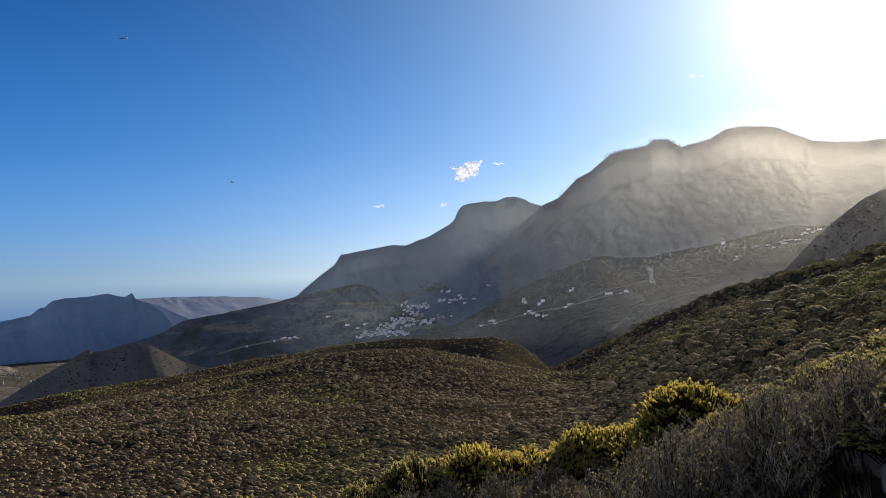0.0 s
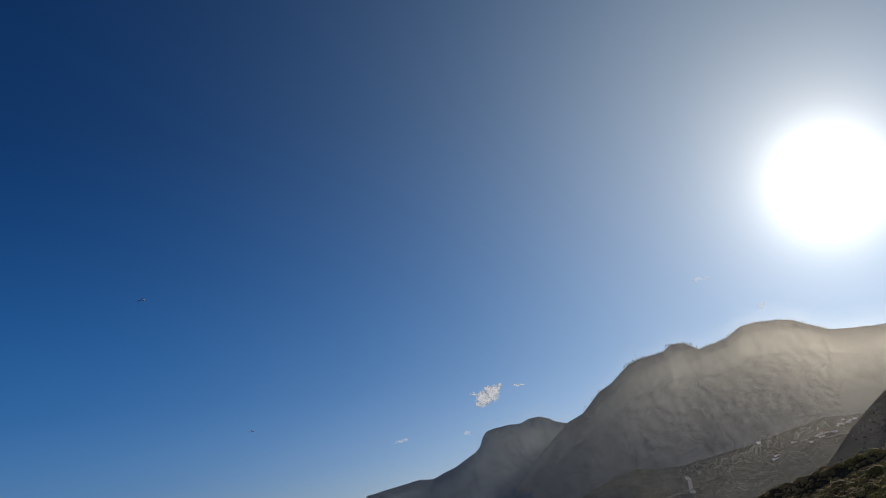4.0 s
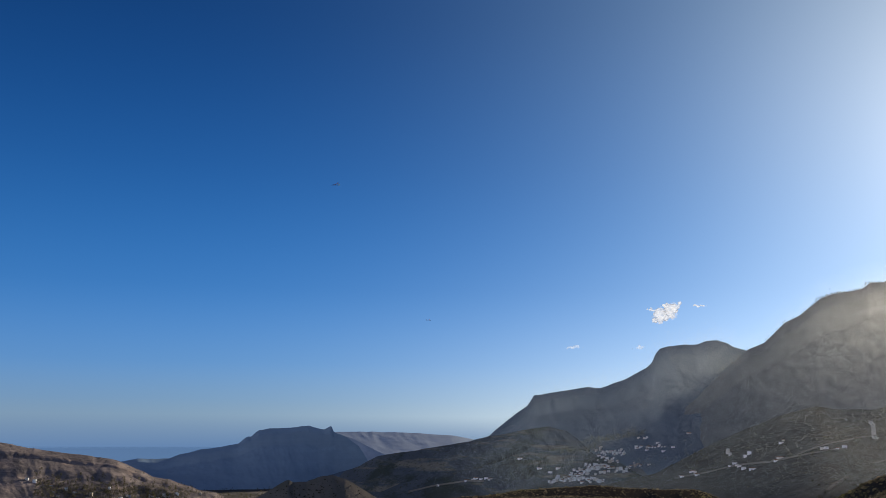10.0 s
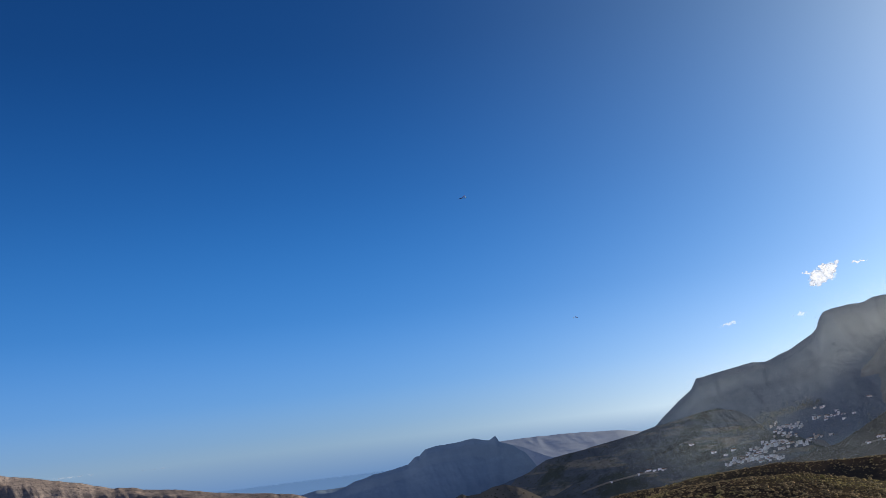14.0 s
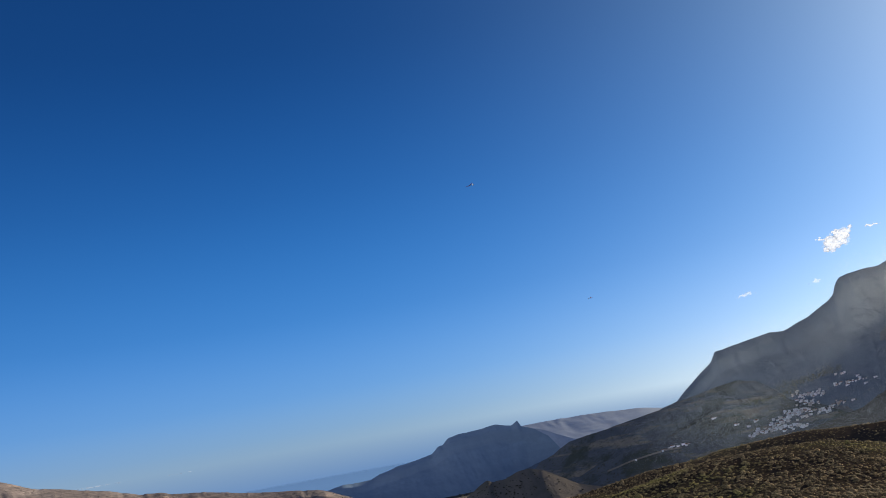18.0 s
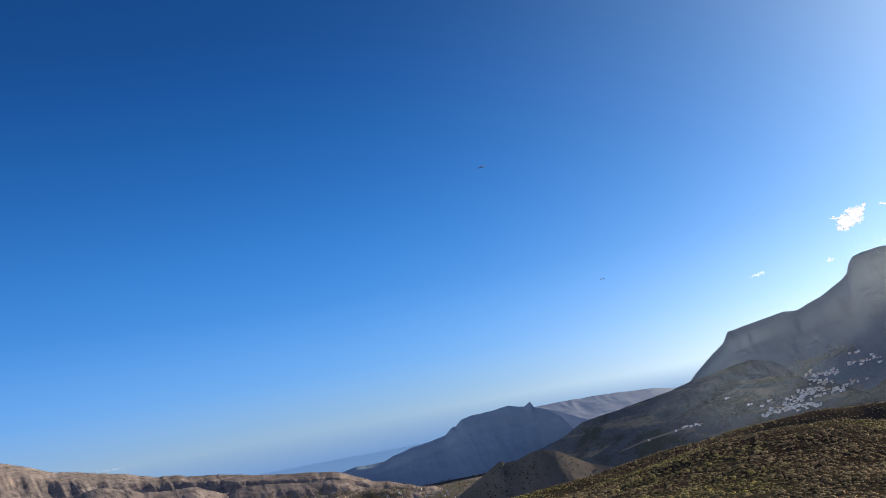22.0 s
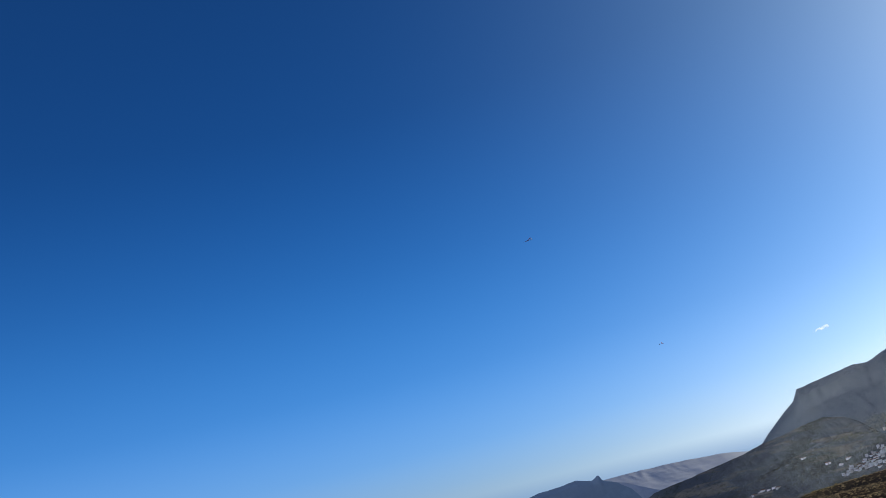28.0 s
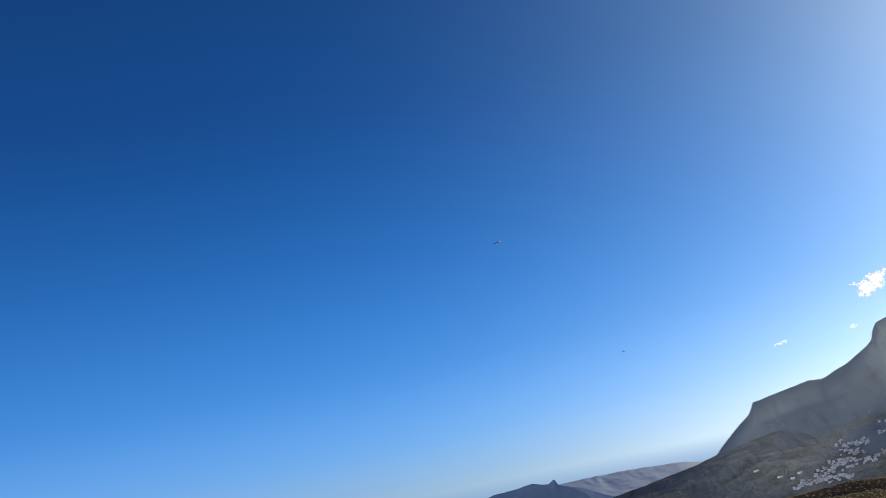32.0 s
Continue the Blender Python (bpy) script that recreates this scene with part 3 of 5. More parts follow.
_, RIDGE_V, RIDGE_AZ = mountain("mountain_ridge", "long grey-brown mountain ridge with pines along its crest", MAT_ROCK, -5, 62,
    lambda a: table(a, (-5, -3.9), (-3.5, -2.6), (-1.6, -0.8), (1, 1.3), (3, 3.3), (4.25, 4.3), (5.2, 4.65), (6.4, 5.84), (7.3, 6.25), (8.4, 7.15), (9.2, 7.45), (10.7, 7.62), (11.2, 7.95), (12.0, 7.9),
                    (12.8, 7.45), (14.5, 7.75), (15.4, 8.3), (16.4, 8.42), (18.4, 8.15), (20.3, 7.25), (22.7, 6.92), (25, 7.1), (26.4, 8.0), (28.7, 8.6), (29.4, 9.1), (31.4, 10.4), (36, 11.5), (62, 9)),
    lambda a: table(a, (-5, 1680), (4.2, 2100), (11, 2500), (20, 2600), (31, 2200), (62, 1900)),
    lambda a: table(a, (-5, 1450), (2, 1480), (8, 1750), (20, 1850), (31, 1450), (62, 1200)),
    lambda a: table(a, (-5, -84), (2, -74), (12, 14), (20, 54), (31, 70), (62, 70)), 450, step=0.10, rows=110, steep=1.05, gully=0.026, gully_size=190, jag=0.07, seed=43, cliff=0.4, rough=0.009)

_, FOOTHILL_V, FOOTHILL_AZ = mountain("foothill", "dark scrub-covered foothill behind the village", MAT_FOOTHILL, -18.5, -1.5,
    lambda a: table(a, (-18.5, -4.5), (-17, -3.86), (-15.7, -3.6), (-14.2, -3.15), (-12.7, -2.95), (-10, -2.3), (-8.2, -1.92), (-7, -1.66), (-5.5, -1.8), (-4.5, -2.1), (-3.4, -2.5), (-1.5, -3.6)),
    lambda a: table(a, (-18.5, 1650), (-12, 1620), (-6, 1560), (-1.5, 1450)), lambda a: table(a, (-18.5, 1560), (-12, 1500), (-7, 1420), (-1.5, 1330)),
    lambda a: table(a, (-18.5, -150), (-12, -118), (-7, -100), (-1.5, -90)), 150, step=0.08, rows=60, steep=1.0, gully=0.05, gully_size=90, jag=0.05, seed=55, category="hill")

mountain("back_hill", "shaded rounded hill under the cliff mountain", MAT_FOOTHILL, -21.5, -4.0,
    lambda a: table(a, (-21.5, -4.2), (-20.3, -3.1), (-19.4, -2.77), (-18.3, -2.17), (-15.9, -1.82), (-13.7, -1.47), (-12.4, -1.2), (-11.3, -0.95), (-9.6, -0.62), (-7.8, -0.33), (-6.7, -0.58), (-6, -1.05), (-5.1, -1.9), (-4, -2.6)),
    lambda a: table(a, (-21.5, 1990), (-14, 1900), (-4, 1850)), lambda a: table(a, (-21.5, 1880), (-14, 1700), (-4, 1640)), lambda a: table(a, (-21.5, FLOOR), (-14, -120), (-8, -95)), 100, step=0.08, rows=50, steep=1.0, gully=0.06, gully_size=90, jag=0.05, seed=57, category="hill")

_, TERRACE_V, TERRACE_AZ = mountain("terraced_hill", "low brown hill with terraces below the ridge", MAT_TERRACE, -5, 45,
    lambda a: table(a, (-5, -3.9), (-1.4, -3.0), (1.8, -1.3), (3.5, -0.5), (5.6, 0.35), (7.8, 1.0), (8.8, 0.83), (10.6, 0.78), (13, 1.2), (14.6, 1.42), (18.9, 2.38), (21, 2.2), (26, 1.4), (45, 1.0)),
    lambda a: table(a, (-5, 1200), (5, 1330), (15, 1420), (45, 1350)), lambda a: table(a, (-5, 900), (5, 740), (15, 640), (45, 620)), lambda a: table(a, (-5, -92), (4, -86), (12, -56), (20, -32), (45, -20)), 300,
    step=0.12, rows=60, steep=1.0, gully=0.02, gully_size=150, jag=0.05, seed=51, category="hill")

_, DARK_HILL_V, DARK_HILL_AZ = mountain("dark_hill", "dark shaded hill shoulder covered in scrub", MAT_HILL, 13.5, 62,
    lambda a: table(a, (13.5, -5.5), (16.5, -2.4), (18.2, -0.5), (20.2, 1.6), (21.2, 2.4), (22.6, 3.55), (23.8, 4.1), (26.0, 4.7), (28.8, 5.45), (31.4, 6.35), (36, 7.6), (62, 8)),
    flat_at(430), flat_at(230), flat_at(-95), 120, step=0.15, rows=50, steep=1.1, gully=0.05, gully_size=60, jag=0.06, seed=61, category="hill")

_, KNOLL_V, KNOLL_AZ = mountain("knoll", "small bare brown volcanic knoll with a dark steep side", MAT_KNOLL, -30, -13.5,
    lambda a: table(a, (-30, -7.4), (-28, -6.0), (-25.97, -4.85), (-24.6, -4.12), (-23.9, -3.70), (-23.7, -3.62), (-23.42, -3.76), (-22.6, -3.72), (-21.8, -3.45), (-21.05, -3.34), (-20.3, -3.55), (-19.4, -4.05), (-18.2, -4.74), (-16.5, -5.2), (-13.5, -6.4)),
    flat_at(420), flat_at(290), flat_at(-95), 110, step=0.08, rows=70, steep=0.9, gully=0.03, gully_size=50, rough=0.02, jag=0.05, seed=71, category="hill")

_, BARREN_V, BARREN_AZ = mountain("barren_hills", "barren reddish brown rocky hills with cliff bands", MAT_ROCK_RED, -85, -27.5,
    lambda a: table(a, (-85, 2.5), (-60, 2.4), (-52.8, 1.75), (-51.1, 1.25), (-50.2, 0.8), (-48.2, 0.3), (-46.1, -0.22), (-44.2, -0.72), (-42.3, -1.0), (-39.5, -1.45), (-38.4, -1.68), (-36.7, -1.97),
                    (-35.4, -2.15), (-33.9, -2.42), (-31.6, -3.35), (-29.3, -4.0), (-27.5, -4.6)),
    lambda a: table(a, (-85, 2300), (-45, 2300), (-27, 1900)), lambda a: table(a, (-85, 1450), (-45, 1500), (-27, 1600)), flat_at(FLOOR), 350, step=0.08, rows=140, steep=1.35, gully=0.022, gully_size=70, jag=0.10, seed=81, pushed=0.0, rough=0.008, cliff=0.5, flutes=9.0)

_, LOW_BARREN_V, LOW_BARREN_AZ = mountain("barren_hills", "low layered rocky hills at the edge of the valley", MAT_ROCK_RED, -85, -29,
    lambda a: table(a, (-85, 0.5), (-60, 0.2), (-54, -0.2), (-50, -0.9), (-47, -0.8), (-45, -1.5), (-42, -1.75), (-40.5, -2.4), (-38, -2.3), (-36, -2.75), (-34, -2.8), (-32, -3.7), (-29, -4.5)),
    lambda a: table(a, (-85, 1500), (-45, 1500), (-29, 1550)), lambda a: table(a, (-85, 1150), (-45, 1200), (-29, 1420)), flat_at(FLOOR), 250, step=0.08, rows=110, steep=1.0, gully=0.03, gully_size=70, jag=0.11, seed=91, pushed=0.0, rough=0.010, cliff=0.2, flutes=7.0)


# ---- dust haze hanging in the bowl of the valley before the ridge ----
def dust_haze(n, az0, az1, length, width, seed):
    """Hair-thin drifting streaks of dust, strewn evenly through the air below the crests, flat to the sun."""
    g = np.random.default_rng(seed)
    crest_el = np.degrees(np.arctan2(RIDGE_V[:, 109, 2] - EYE.z, np.hypot(RIDGE_V[:, 109, 0], RIDGE_V[:, 109, 1])))
    cliff_el = np.degrees(np.arctan2(MASSIF_V[:, 109, 2] - EYE.z, np.hypot(MASSIF_V[:, 109, 0], MASSIF_V[:, 109, 1])))
    az = az0 + (az1 - az0) * g.uniform(0, 1, n) ** 0.8
    top = np.maximum(np.interp(az, RIDGE_AZ, crest_el, left=-9, right=9), np.interp(az, MASSIF_AZ, cliff_el, left=-9, right=-9))
    lift = g.uniform(-5.0, 15.0, n)
    keep = g.uniform(0, 1, n) < np.interp(az, (3, 7, 15, 22, 30), (1.1, 0.85, 0.85, 0.92, 0.75)) * np.clip(0.55 - (lift - top) / 2.2, 0, 1) ** 1.3 * np.clip((az - az0) / 7, 0, 1) * np.clip((lift + np.interp(az, (-4, 8), (5.4, 4.2))) / np.interp(az, (2, 10), (5.0, 2.2)), 0, 1)
    az, lift = np.radians(az[keep]), np.radians(lift[keep])
    start = np.where(g.uniform(0, 1, len(az)) < 0.55, np.interp(np.degrees(az), (-2, 9), (1250, 400)), 400)
    far = np.interp(np.degrees(lift), (-5, -3, 0), (900, 1250, 2280))
    start = np.minimum(start, far - 500)
    d = np.where(g.uniform(0, 1, len(az)) < 0.10 * (start < 420), g.uniform(180, 420, len(az)), start + (far - start) * g.uniform(0, 1, len(az)) ** 0.6)
    c = np.stack([np.sin(az) * np.cos(lift) * d, np.cos(az) * np.cos(lift) * d, np.sin(lift) * d + EYE.z], 1)
    to_sun = np.array(bearing(SUN_AZ, SUN_EL, 1.0) - EYE)
    u = np.cross(to_sun, (0, 0, 1.0))
    u /= np.linalg.norm(u)
    w = np.cross(u, to_sun)
    turn = g.uniform(0, math.pi, len(az))[:, None]
    along, across = u * np.cos(turn) + w * np.sin(turn), w * np.cos(turn) - u * np.sin(turn)
    a, b = along * length / 2 * (d[:, None] / 1000), across * width / 2 * (d[:, None] / 1000)
    verts = np.stack([c - a - b, c - a + b, c + a], 1).reshape(-1, 3)
    faces = np.arange(len(verts)).reshape(-1, 3)
    return tagged(new("dust_haze", raw_mesh("dust_haze", verts, faces, MAT_DUST)), "thin sunlit dust haze hanging before the mountain ridge", "haze", kind="stuff")


dust_haze(2500000, -16, 42, 30.0, 0.0029, 77)


# ---- scrub on the near slopes ----
rng = np.random.default_rng(7)


def dome_template(rings, sides, tufts, seed, tip=0.2):
    """A low rounded bush: a lumpy dome with leaf tips standing out of it. Radius 1, height about 0.75."""
    g = np.random.default_rng(seed)
    v, f = [], []
    for i in range(rings):
        e = math.pi / 2 * i / rings * 0.98
        for k in range(sides):
            a = 2 * math.pi * (k + 0.5 * (i % 2)) / sides
            w = 0.95 + 0.05 * g.standard_normal()
            v.append((math.cos(e) * math.cos(a) * w, math.cos(e) * math.sin(a) * w, 0.70 * math.sin(e) * (1 + 0.06 * g.standard_normal()) - (0.12 if i == 0 else 0)))
    v.append((0, 0, 0.74))
    for i in range(rings - 1):
        for k in range(sides):
            a, b = i * sides + k, i * sides + (k + 1) % sides
            f += [(a, b, b + sides), (a, b + sides, a + sides)]
    top = (rings - 1) * sides
    f += [(top + k, top + (k + 1) % sides, rings * sides) for k in range(sides)]
    for _ in range(tufts):
        a, e = g.uniform(0, 2 * math.pi), math.asin(g.uniform(0.05, 1))
        n = np.array((math.cos(e) * math.cos(a), math.cos(e) * math.sin(a), 0.8 * math.sin(e)))
        side = np.cross(n, g.standard_normal(3))
        side /= np.linalg.norm(side) + 1e-9
        size = g.uniform(0.5, 1.1) * tip
        base = n * g.uniform(0.88, 1.0)
        i = len(v)
        v += [tuple(base - side * size * 0.6), tuple(base + side * size * 0.6), tuple(base + n * size * 1.2 + side * size * g.uniform(-0.5, 0.5))]
        f.append((i, i + 1, i + 2))
    return np.array(v, float), np.array(f, int)


def scatter(name, label, places, sizes, heights, templates, material_, category="scrub", smooth=False):
    """Many bushes as one mesh, each turned and stretched in its own way."""
    pick = rng.integers(0, len(templates), len(places))
    turn = rng.uniform(0, 2 * math.pi, len(places))
    verts, faces, start = [], [], 0
    for k, (tv, tf) in enumerate(templates):
        mine = np.nonzero(pick == k)[0]
        if not len(mine):
            continue
        c, s_ = np.cos(turn[mine])[:, None], np.sin(turn[mine])[:, None]
        x = (tv[None, :, 0] * c - tv[None, :, 1] * s_) * sizes[mine, None] + places[mine, 0, None]
        y = (tv[None, :, 0] * s_ + tv[None, :, 1] * c) * sizes[mine, None] + places[mine, 1, None]
        z = tv[None, :, 2] * heights[mine, None] + places[mine, 2, None]
        verts.append(np.stack([x, y, z], 2).reshape(-1, 3))
        faces.append((tf[None] + (np.arange(len(mine)) * len(tv))[:, None, None] + start).reshape(-1, 3))
        start += len(mine) * len(tv)
    return tagged(new(name, raw_mesh(name, np.concatenate(verts), np.concatenate(faces), material_, smooth)), label, category, kind="stuff")


def slope_places(r0, r1, cell, az0=-36, az1=37):
    """A jittered lattice of places on the near slopes, thinned by bare patches."""
    n = int(2 * r1 / cell)
    gx, gy = np.meshgrid(np.arange(n) * cell - r1, np.arange(n // 2 + 2) * cell, indexing="ij")
    x, y = gx.ravel() + rng.uniform(-0.48, 0.48, gx.size) * cell, gy.ravel() + rng.uniform(-0.48, 0.48, gx.size) * cell
    az, r = np.degrees(np.arctan2(x, y)), np.hypot(x, y)
    limit = soft(az, (-40, 158), (-25, 158), (-10, 176), (0, 178), (4.4, 194), (11, 140), (21, 104), (31, 78), (40, 74))
    bare = fbm(x, y, 16, 3, 33)
    keep = (az > az0) & (az < az1) & (r >= r0) & (r < np.minimum(r1, limit)) & (rng.uniform(size=x.size) < 0.84 - (0.8 - 0.6 * np.clip((az - 10) / 10, 0, 1)) * np.clip(bare + 0.02, 0, 1))
    x, y, az, r = x[keep], y[keep], az[keep], r[keep]
    return np.stack([x, y, ground_height(az, r)], 1), az


NEAR_TEMPLATES = [dome_template(4, 8, 36, 100 + k, 0.13) for k in range(6)]
MID_TEMPLATES = [dome_template(3, 7, 12, 200 + k, 0.15) for k in range(6)]
FAR_TEMPLATES = [dome_template(2, 7, 2, 300 + k, 0.14) for k in range(6)]
for r0, r1, cell, temps in ((17, 62, 0.47, NEAR_TEMPLATES), (62, 110, 0.47, MID_TEMPLATES), (110, 196, 0.48, FAR_TEMPLATES)):
    at, az = slope_places(r0, r1, cell)
    big = np.clip((az - 2) / 12, 0, 1)
    some = rng.uniform(size=len(at)) > 0.35 * big
    at, az, big = at[some], az[some], big[some]
    size = np.exp(rng.normal(-0.24, 0.45, len(at))) * ((0.18 if r1 < 100 else 0.16 if r1 < 150 else 0.145) + (0.03 if r1 < 100 else 0.10 if r1 < 150 else 0.15) * big)
    wide_, high_ = np.clip(size * (1.3 if r1 < 150 else 1.1), 0.09, 0.36 + 0.7 * big), np.clip(size * rng.uniform(0.6, 1.15, len(at)) * (1.0 + 0.3 * big), 0.06, 1.2)
    rise = big + rng.normal(0, 0.15, len(at)) > 0.68
    for mine, label, leaf_mat in ((~rise, "low olive and brown rounded scrub covering the slope", MAT_SCRUB_LEAF), (rise, "dark green rounded scrub on the rising slope", MAT_SCRUB_GREEN)):
        scatter("scrub", label, at[mine], wide_[mine], high_[mine], temps, leaf_mat, smooth=True)

# larger rounded bushes standing out of the scrub on the rising slope
ROUND_BUSHES = [dome_template(6, 12, 110, 700 + k, 0.07) for k in range(5)]
at, az = slope_places(36, 125, 1.35, 4, 38)
some = rng.uniform(size=len(at)) < np.clip((az - 2) / 14, 0.1, 0.85)
at = at[some]
size = np.clip(np.exp(rng.normal(-1.30, 0.42, len(at))) * np.clip(0.75 + az[some] / 60, 0.7, 1.35), 0.16, 0.8)
scatter("round_bushes", "olive green rounded bushes with sunlit rims on the rising slope", at, size, size * rng.uniform(0.85, 1.35, len(at)), ROUND_BUSHES, MAT_SCRUB_GREEN, smooth=True)

# dry tufts and pebbly litter between the nearest bushes
at, az = slope_places(3.2, 20, 0.42, -60, 60)
size = rng.uniform(0.08, 0.22, len(at))
TUFTS = []
for k in range(4):
    g = np.random.default_rng(400 + k)
    v, f = [], []
    for b in range(16):
        a, lean_ = g.uniform(0, 6.283), g.uniform(0.1, 0.9)
        foot = np.array((g.normal(0, 0.35), g.normal(0, 0.35), -0.1))
        tip = foot + np.array((math.cos(a) * lean_, math.sin(a) * lean_, g.uniform(0.8, 1.9)))
        w = np.array((-math.sin(a), math.cos(a), 0)) * 0.06
        i = len(v)
        v += [tuple(foot - w), tuple(foot + w), tuple(tip)]
        f.append((i, i + 1, i + 2))
    TUFTS.append((np.array(v), np.array(f)))
scatter("dry_grass", "short dry grass tufts between the shrubs", at, size, size, TUFTS, MAT_LEAF_DRY, "grass")


# ---- shrubs beside the camera, each a thing with stems and foliage ----
def tube(verts, faces, points, radii, sides=4):
    """A tapering stem through the points, appended to the lists."""
    start = len(verts)
    for i, p in enumerate(points):
        d = (points[min(i + 1, len(points) - 1)] - points[max(i - 1, 0)]).normalized()
        u = d.orthogonal().normalized()
        w = d.cross(u)
        for k in range(sides):
            a = 2 * math.pi * k / sides
            verts.append(p + (u * math.cos(a) + w * math.sin(a)) * radii[i])
    for i in range(len(points) - 1):
        for k in range(sides):
            a, b = start + i * sides + k, start + i * sides + (k + 1) % sides
            faces += [(a, b, b + sides), (a, b + sides, a + sides)]


def leaf(verts, faces, foot, way_, width, length, rnd):
    side = way_.cross(Vector((rnd.gauss(0, 1), rnd.gauss(0, 1), rnd.gauss(0, 1)))).normalized() * width
    i = len(verts)
    verts += [foot, foot + way_ * length * 0.55 - side, foot + way_ * length, foot + way_ * length * 0.55 + side]
    faces += [(i, i + 1, i + 2), (i, i + 2, i + 3)]


def euphorbia(seed, leaf_mat, label, tips=900, height=1.0, spread=0.72):
    """A candelabra shrub: forked grey stems, each ending in a rosette of narrow leaves."""
    rnd = random.Random(seed)
    sv, sf, lv, lf = [], [], [], []
    for _ in range(tips // 5):
        a, e = rnd.uniform(0, 6.283), math.asin(rnd.uniform(0.10, 0.99))
        lump = 1 + 0.10 * math.sin(3 * a + seed) * math.cos(e) + rnd.uniform(-0.05, 0.04)
        reach = Vector((math.cos(a) * math.cos(e) * spread, math.sin(a) * math.cos(e) * spread, (0.30 + 0.44 * math.sin(e)) * height)) * lump
        fork = reach * rnd.uniform(0.55, 0.68) + Vector((rnd.gauss(0, 0.03), rnd.gauss(0, 0.03), 0.0))
        foot = Vector((math.cos(a) * 0.08, math.sin(a) * 0.08, -0.12))
        tube(sv, sf, [foot, foot.lerp(fork, 0.55) + Vector((0, 0, -0.04)), fork], [0.018, 0.014, 0.010], 3)
        for _ in range(5):
            tip = reach * rnd.uniform(0.96, 1.01) + Vector((rnd.gauss(0, 0.055), rnd.gauss(0, 0.055), rnd.uniform(-0.03, 0.02)))
            bend = fork.lerp(tip, 0.5) + Vector((0, 0, -0.02))
            tube(sv, sf, [fork, bend, tip], [0.010, 0.008, 0.006], 3)
            out_ = (tip - fork).normalized()
            for _ in range(12):
                d = (out_ * rnd.uniform(0.2, 0.9) + Vector((rnd.gauss(0, 0.6), rnd.gauss(0, 0.6), rnd.uniform(-0.1, 0.5)))).normalized()
                leaf(lv, lf, tip - out_ * rnd.uniform(0, 0.03), d, rnd.uniform(0.006, 0.010), rnd.uniform(0.024, 0.04), rnd)
    root = new("euphorbia_shrub")
    part("branching", raw_mesh("branching", sv, sf, MAT_BARK, True), root)
    part("foliage", raw_mesh("foliage", lv, lf, leaf_mat), root, label)
    return root


def dry_shrub(seed, label):
    """A grey bush of dark stems that end in many thin upright twigs with few dry leaves."""
    rnd = random.Random(seed)
    sv, sf, tv, tf, lv, lf = [], [], [], [], [], []
    for _ in range(95):
        a, out_ = rnd.uniform(0, 6.283), abs(rnd.gauss(0, 0.40))
        foot = Vector((math.cos(a) * out_ * 0.5, math.sin(a) * out_ * 0.5, -0.1))
        tip = Vector((math.cos(a) * out_ + rnd.gauss(0, 0.05), math.sin(a) * out_ + rnd.gauss(0, 0.05), rnd.uniform(0.62, 0.95) * max(0.4, 1 - 0.55 * out_)))
        knee = foot.lerp(tip, 0.5) + Vector((rnd.gauss(0, 0.05), rnd.gauss(0, 0.05), 0))
        tube(sv, sf, [foot, knee, tip], [0.007, 0.005, 0.002], 3)
        for _ in range(14):
            p = knee.lerp(tip, rnd.uniform(0.1, 1.0))
            q = p + Vector((rnd.gauss(0, 0.045), rnd.gauss(0, 0.045), rnd.uniform(0.04, 0.11)))
            tube(tv, tf, [p, q], [0.0028, 0.0018], 3)
            for _ in range(3):
                d = Vector((rnd.gauss(0, 0.6), rnd.gauss(0, 0.6), rnd.uniform(0.1, 1))).normalized()
                leaf(lv, lf, p.lerp(q, rnd.random()), d, rnd.uniform(0.004, 0.008), rnd.uniform(0.016, 0.032), rnd)
    root = new("dry_shrub")
    part("branching", raw_mesh("branching", sv, sf, MAT_BARK), root)
    part("twig_crown", raw_mesh("twig_crown", tv, tf, MAT_TWIG), root, "pale upright twig tips")
    part("foliage", raw_mesh("foliage", lv, lf, MAT_LEAF_DRY), root, label)
    return root


YELLOW = [euphorbia(s, MAT_LEAF_YELLOW, "yellow-green leaf rosettes") for s in (1, 2, 3)]
OLIVE = [euphorbia(s, MAT_LEAF_OLIVE, "olive leaf rosettes") for s in (4, 5)]
DRY = [dry_shrub(s, "sparse dry brown leaves") for s in (6, 7, 8)]
placer = random.Random(12)


def set_shrub(kinds, az, r, top, label, group, tall, wide=0.0, first=[]):
    """A shrub at a bearing and distance whose top comes to a lift of top degrees; tall is the height of its model."""
    src = placer.choice(kinds)
    x, y = r * math.sin(radians(az)), r * math.cos(radians(az))
    foot = ground_at(x, y)
    scale = min(1.6, max(0.4, (r * math.tan(radians(top)) + EYE.z - foot) / tall))
    m = pose(x, y, foot - 0.03, 0, 0, placer.uniform(0, 360))
    if src.name in first:
        ob = copy_thing(src, m)
    else:
        first.append(src.name)
        ob = src
        ob.matrix_basis = m
    wide_ = wide / 1.05 if wide else min(1.25, scale)
    ob.scale = (wide_ * placer.uniform(0.95, 1.2), wide_ * placer.uniform(0.95, 1.2), scale)
    tagged(ob, label, "shrub", group)


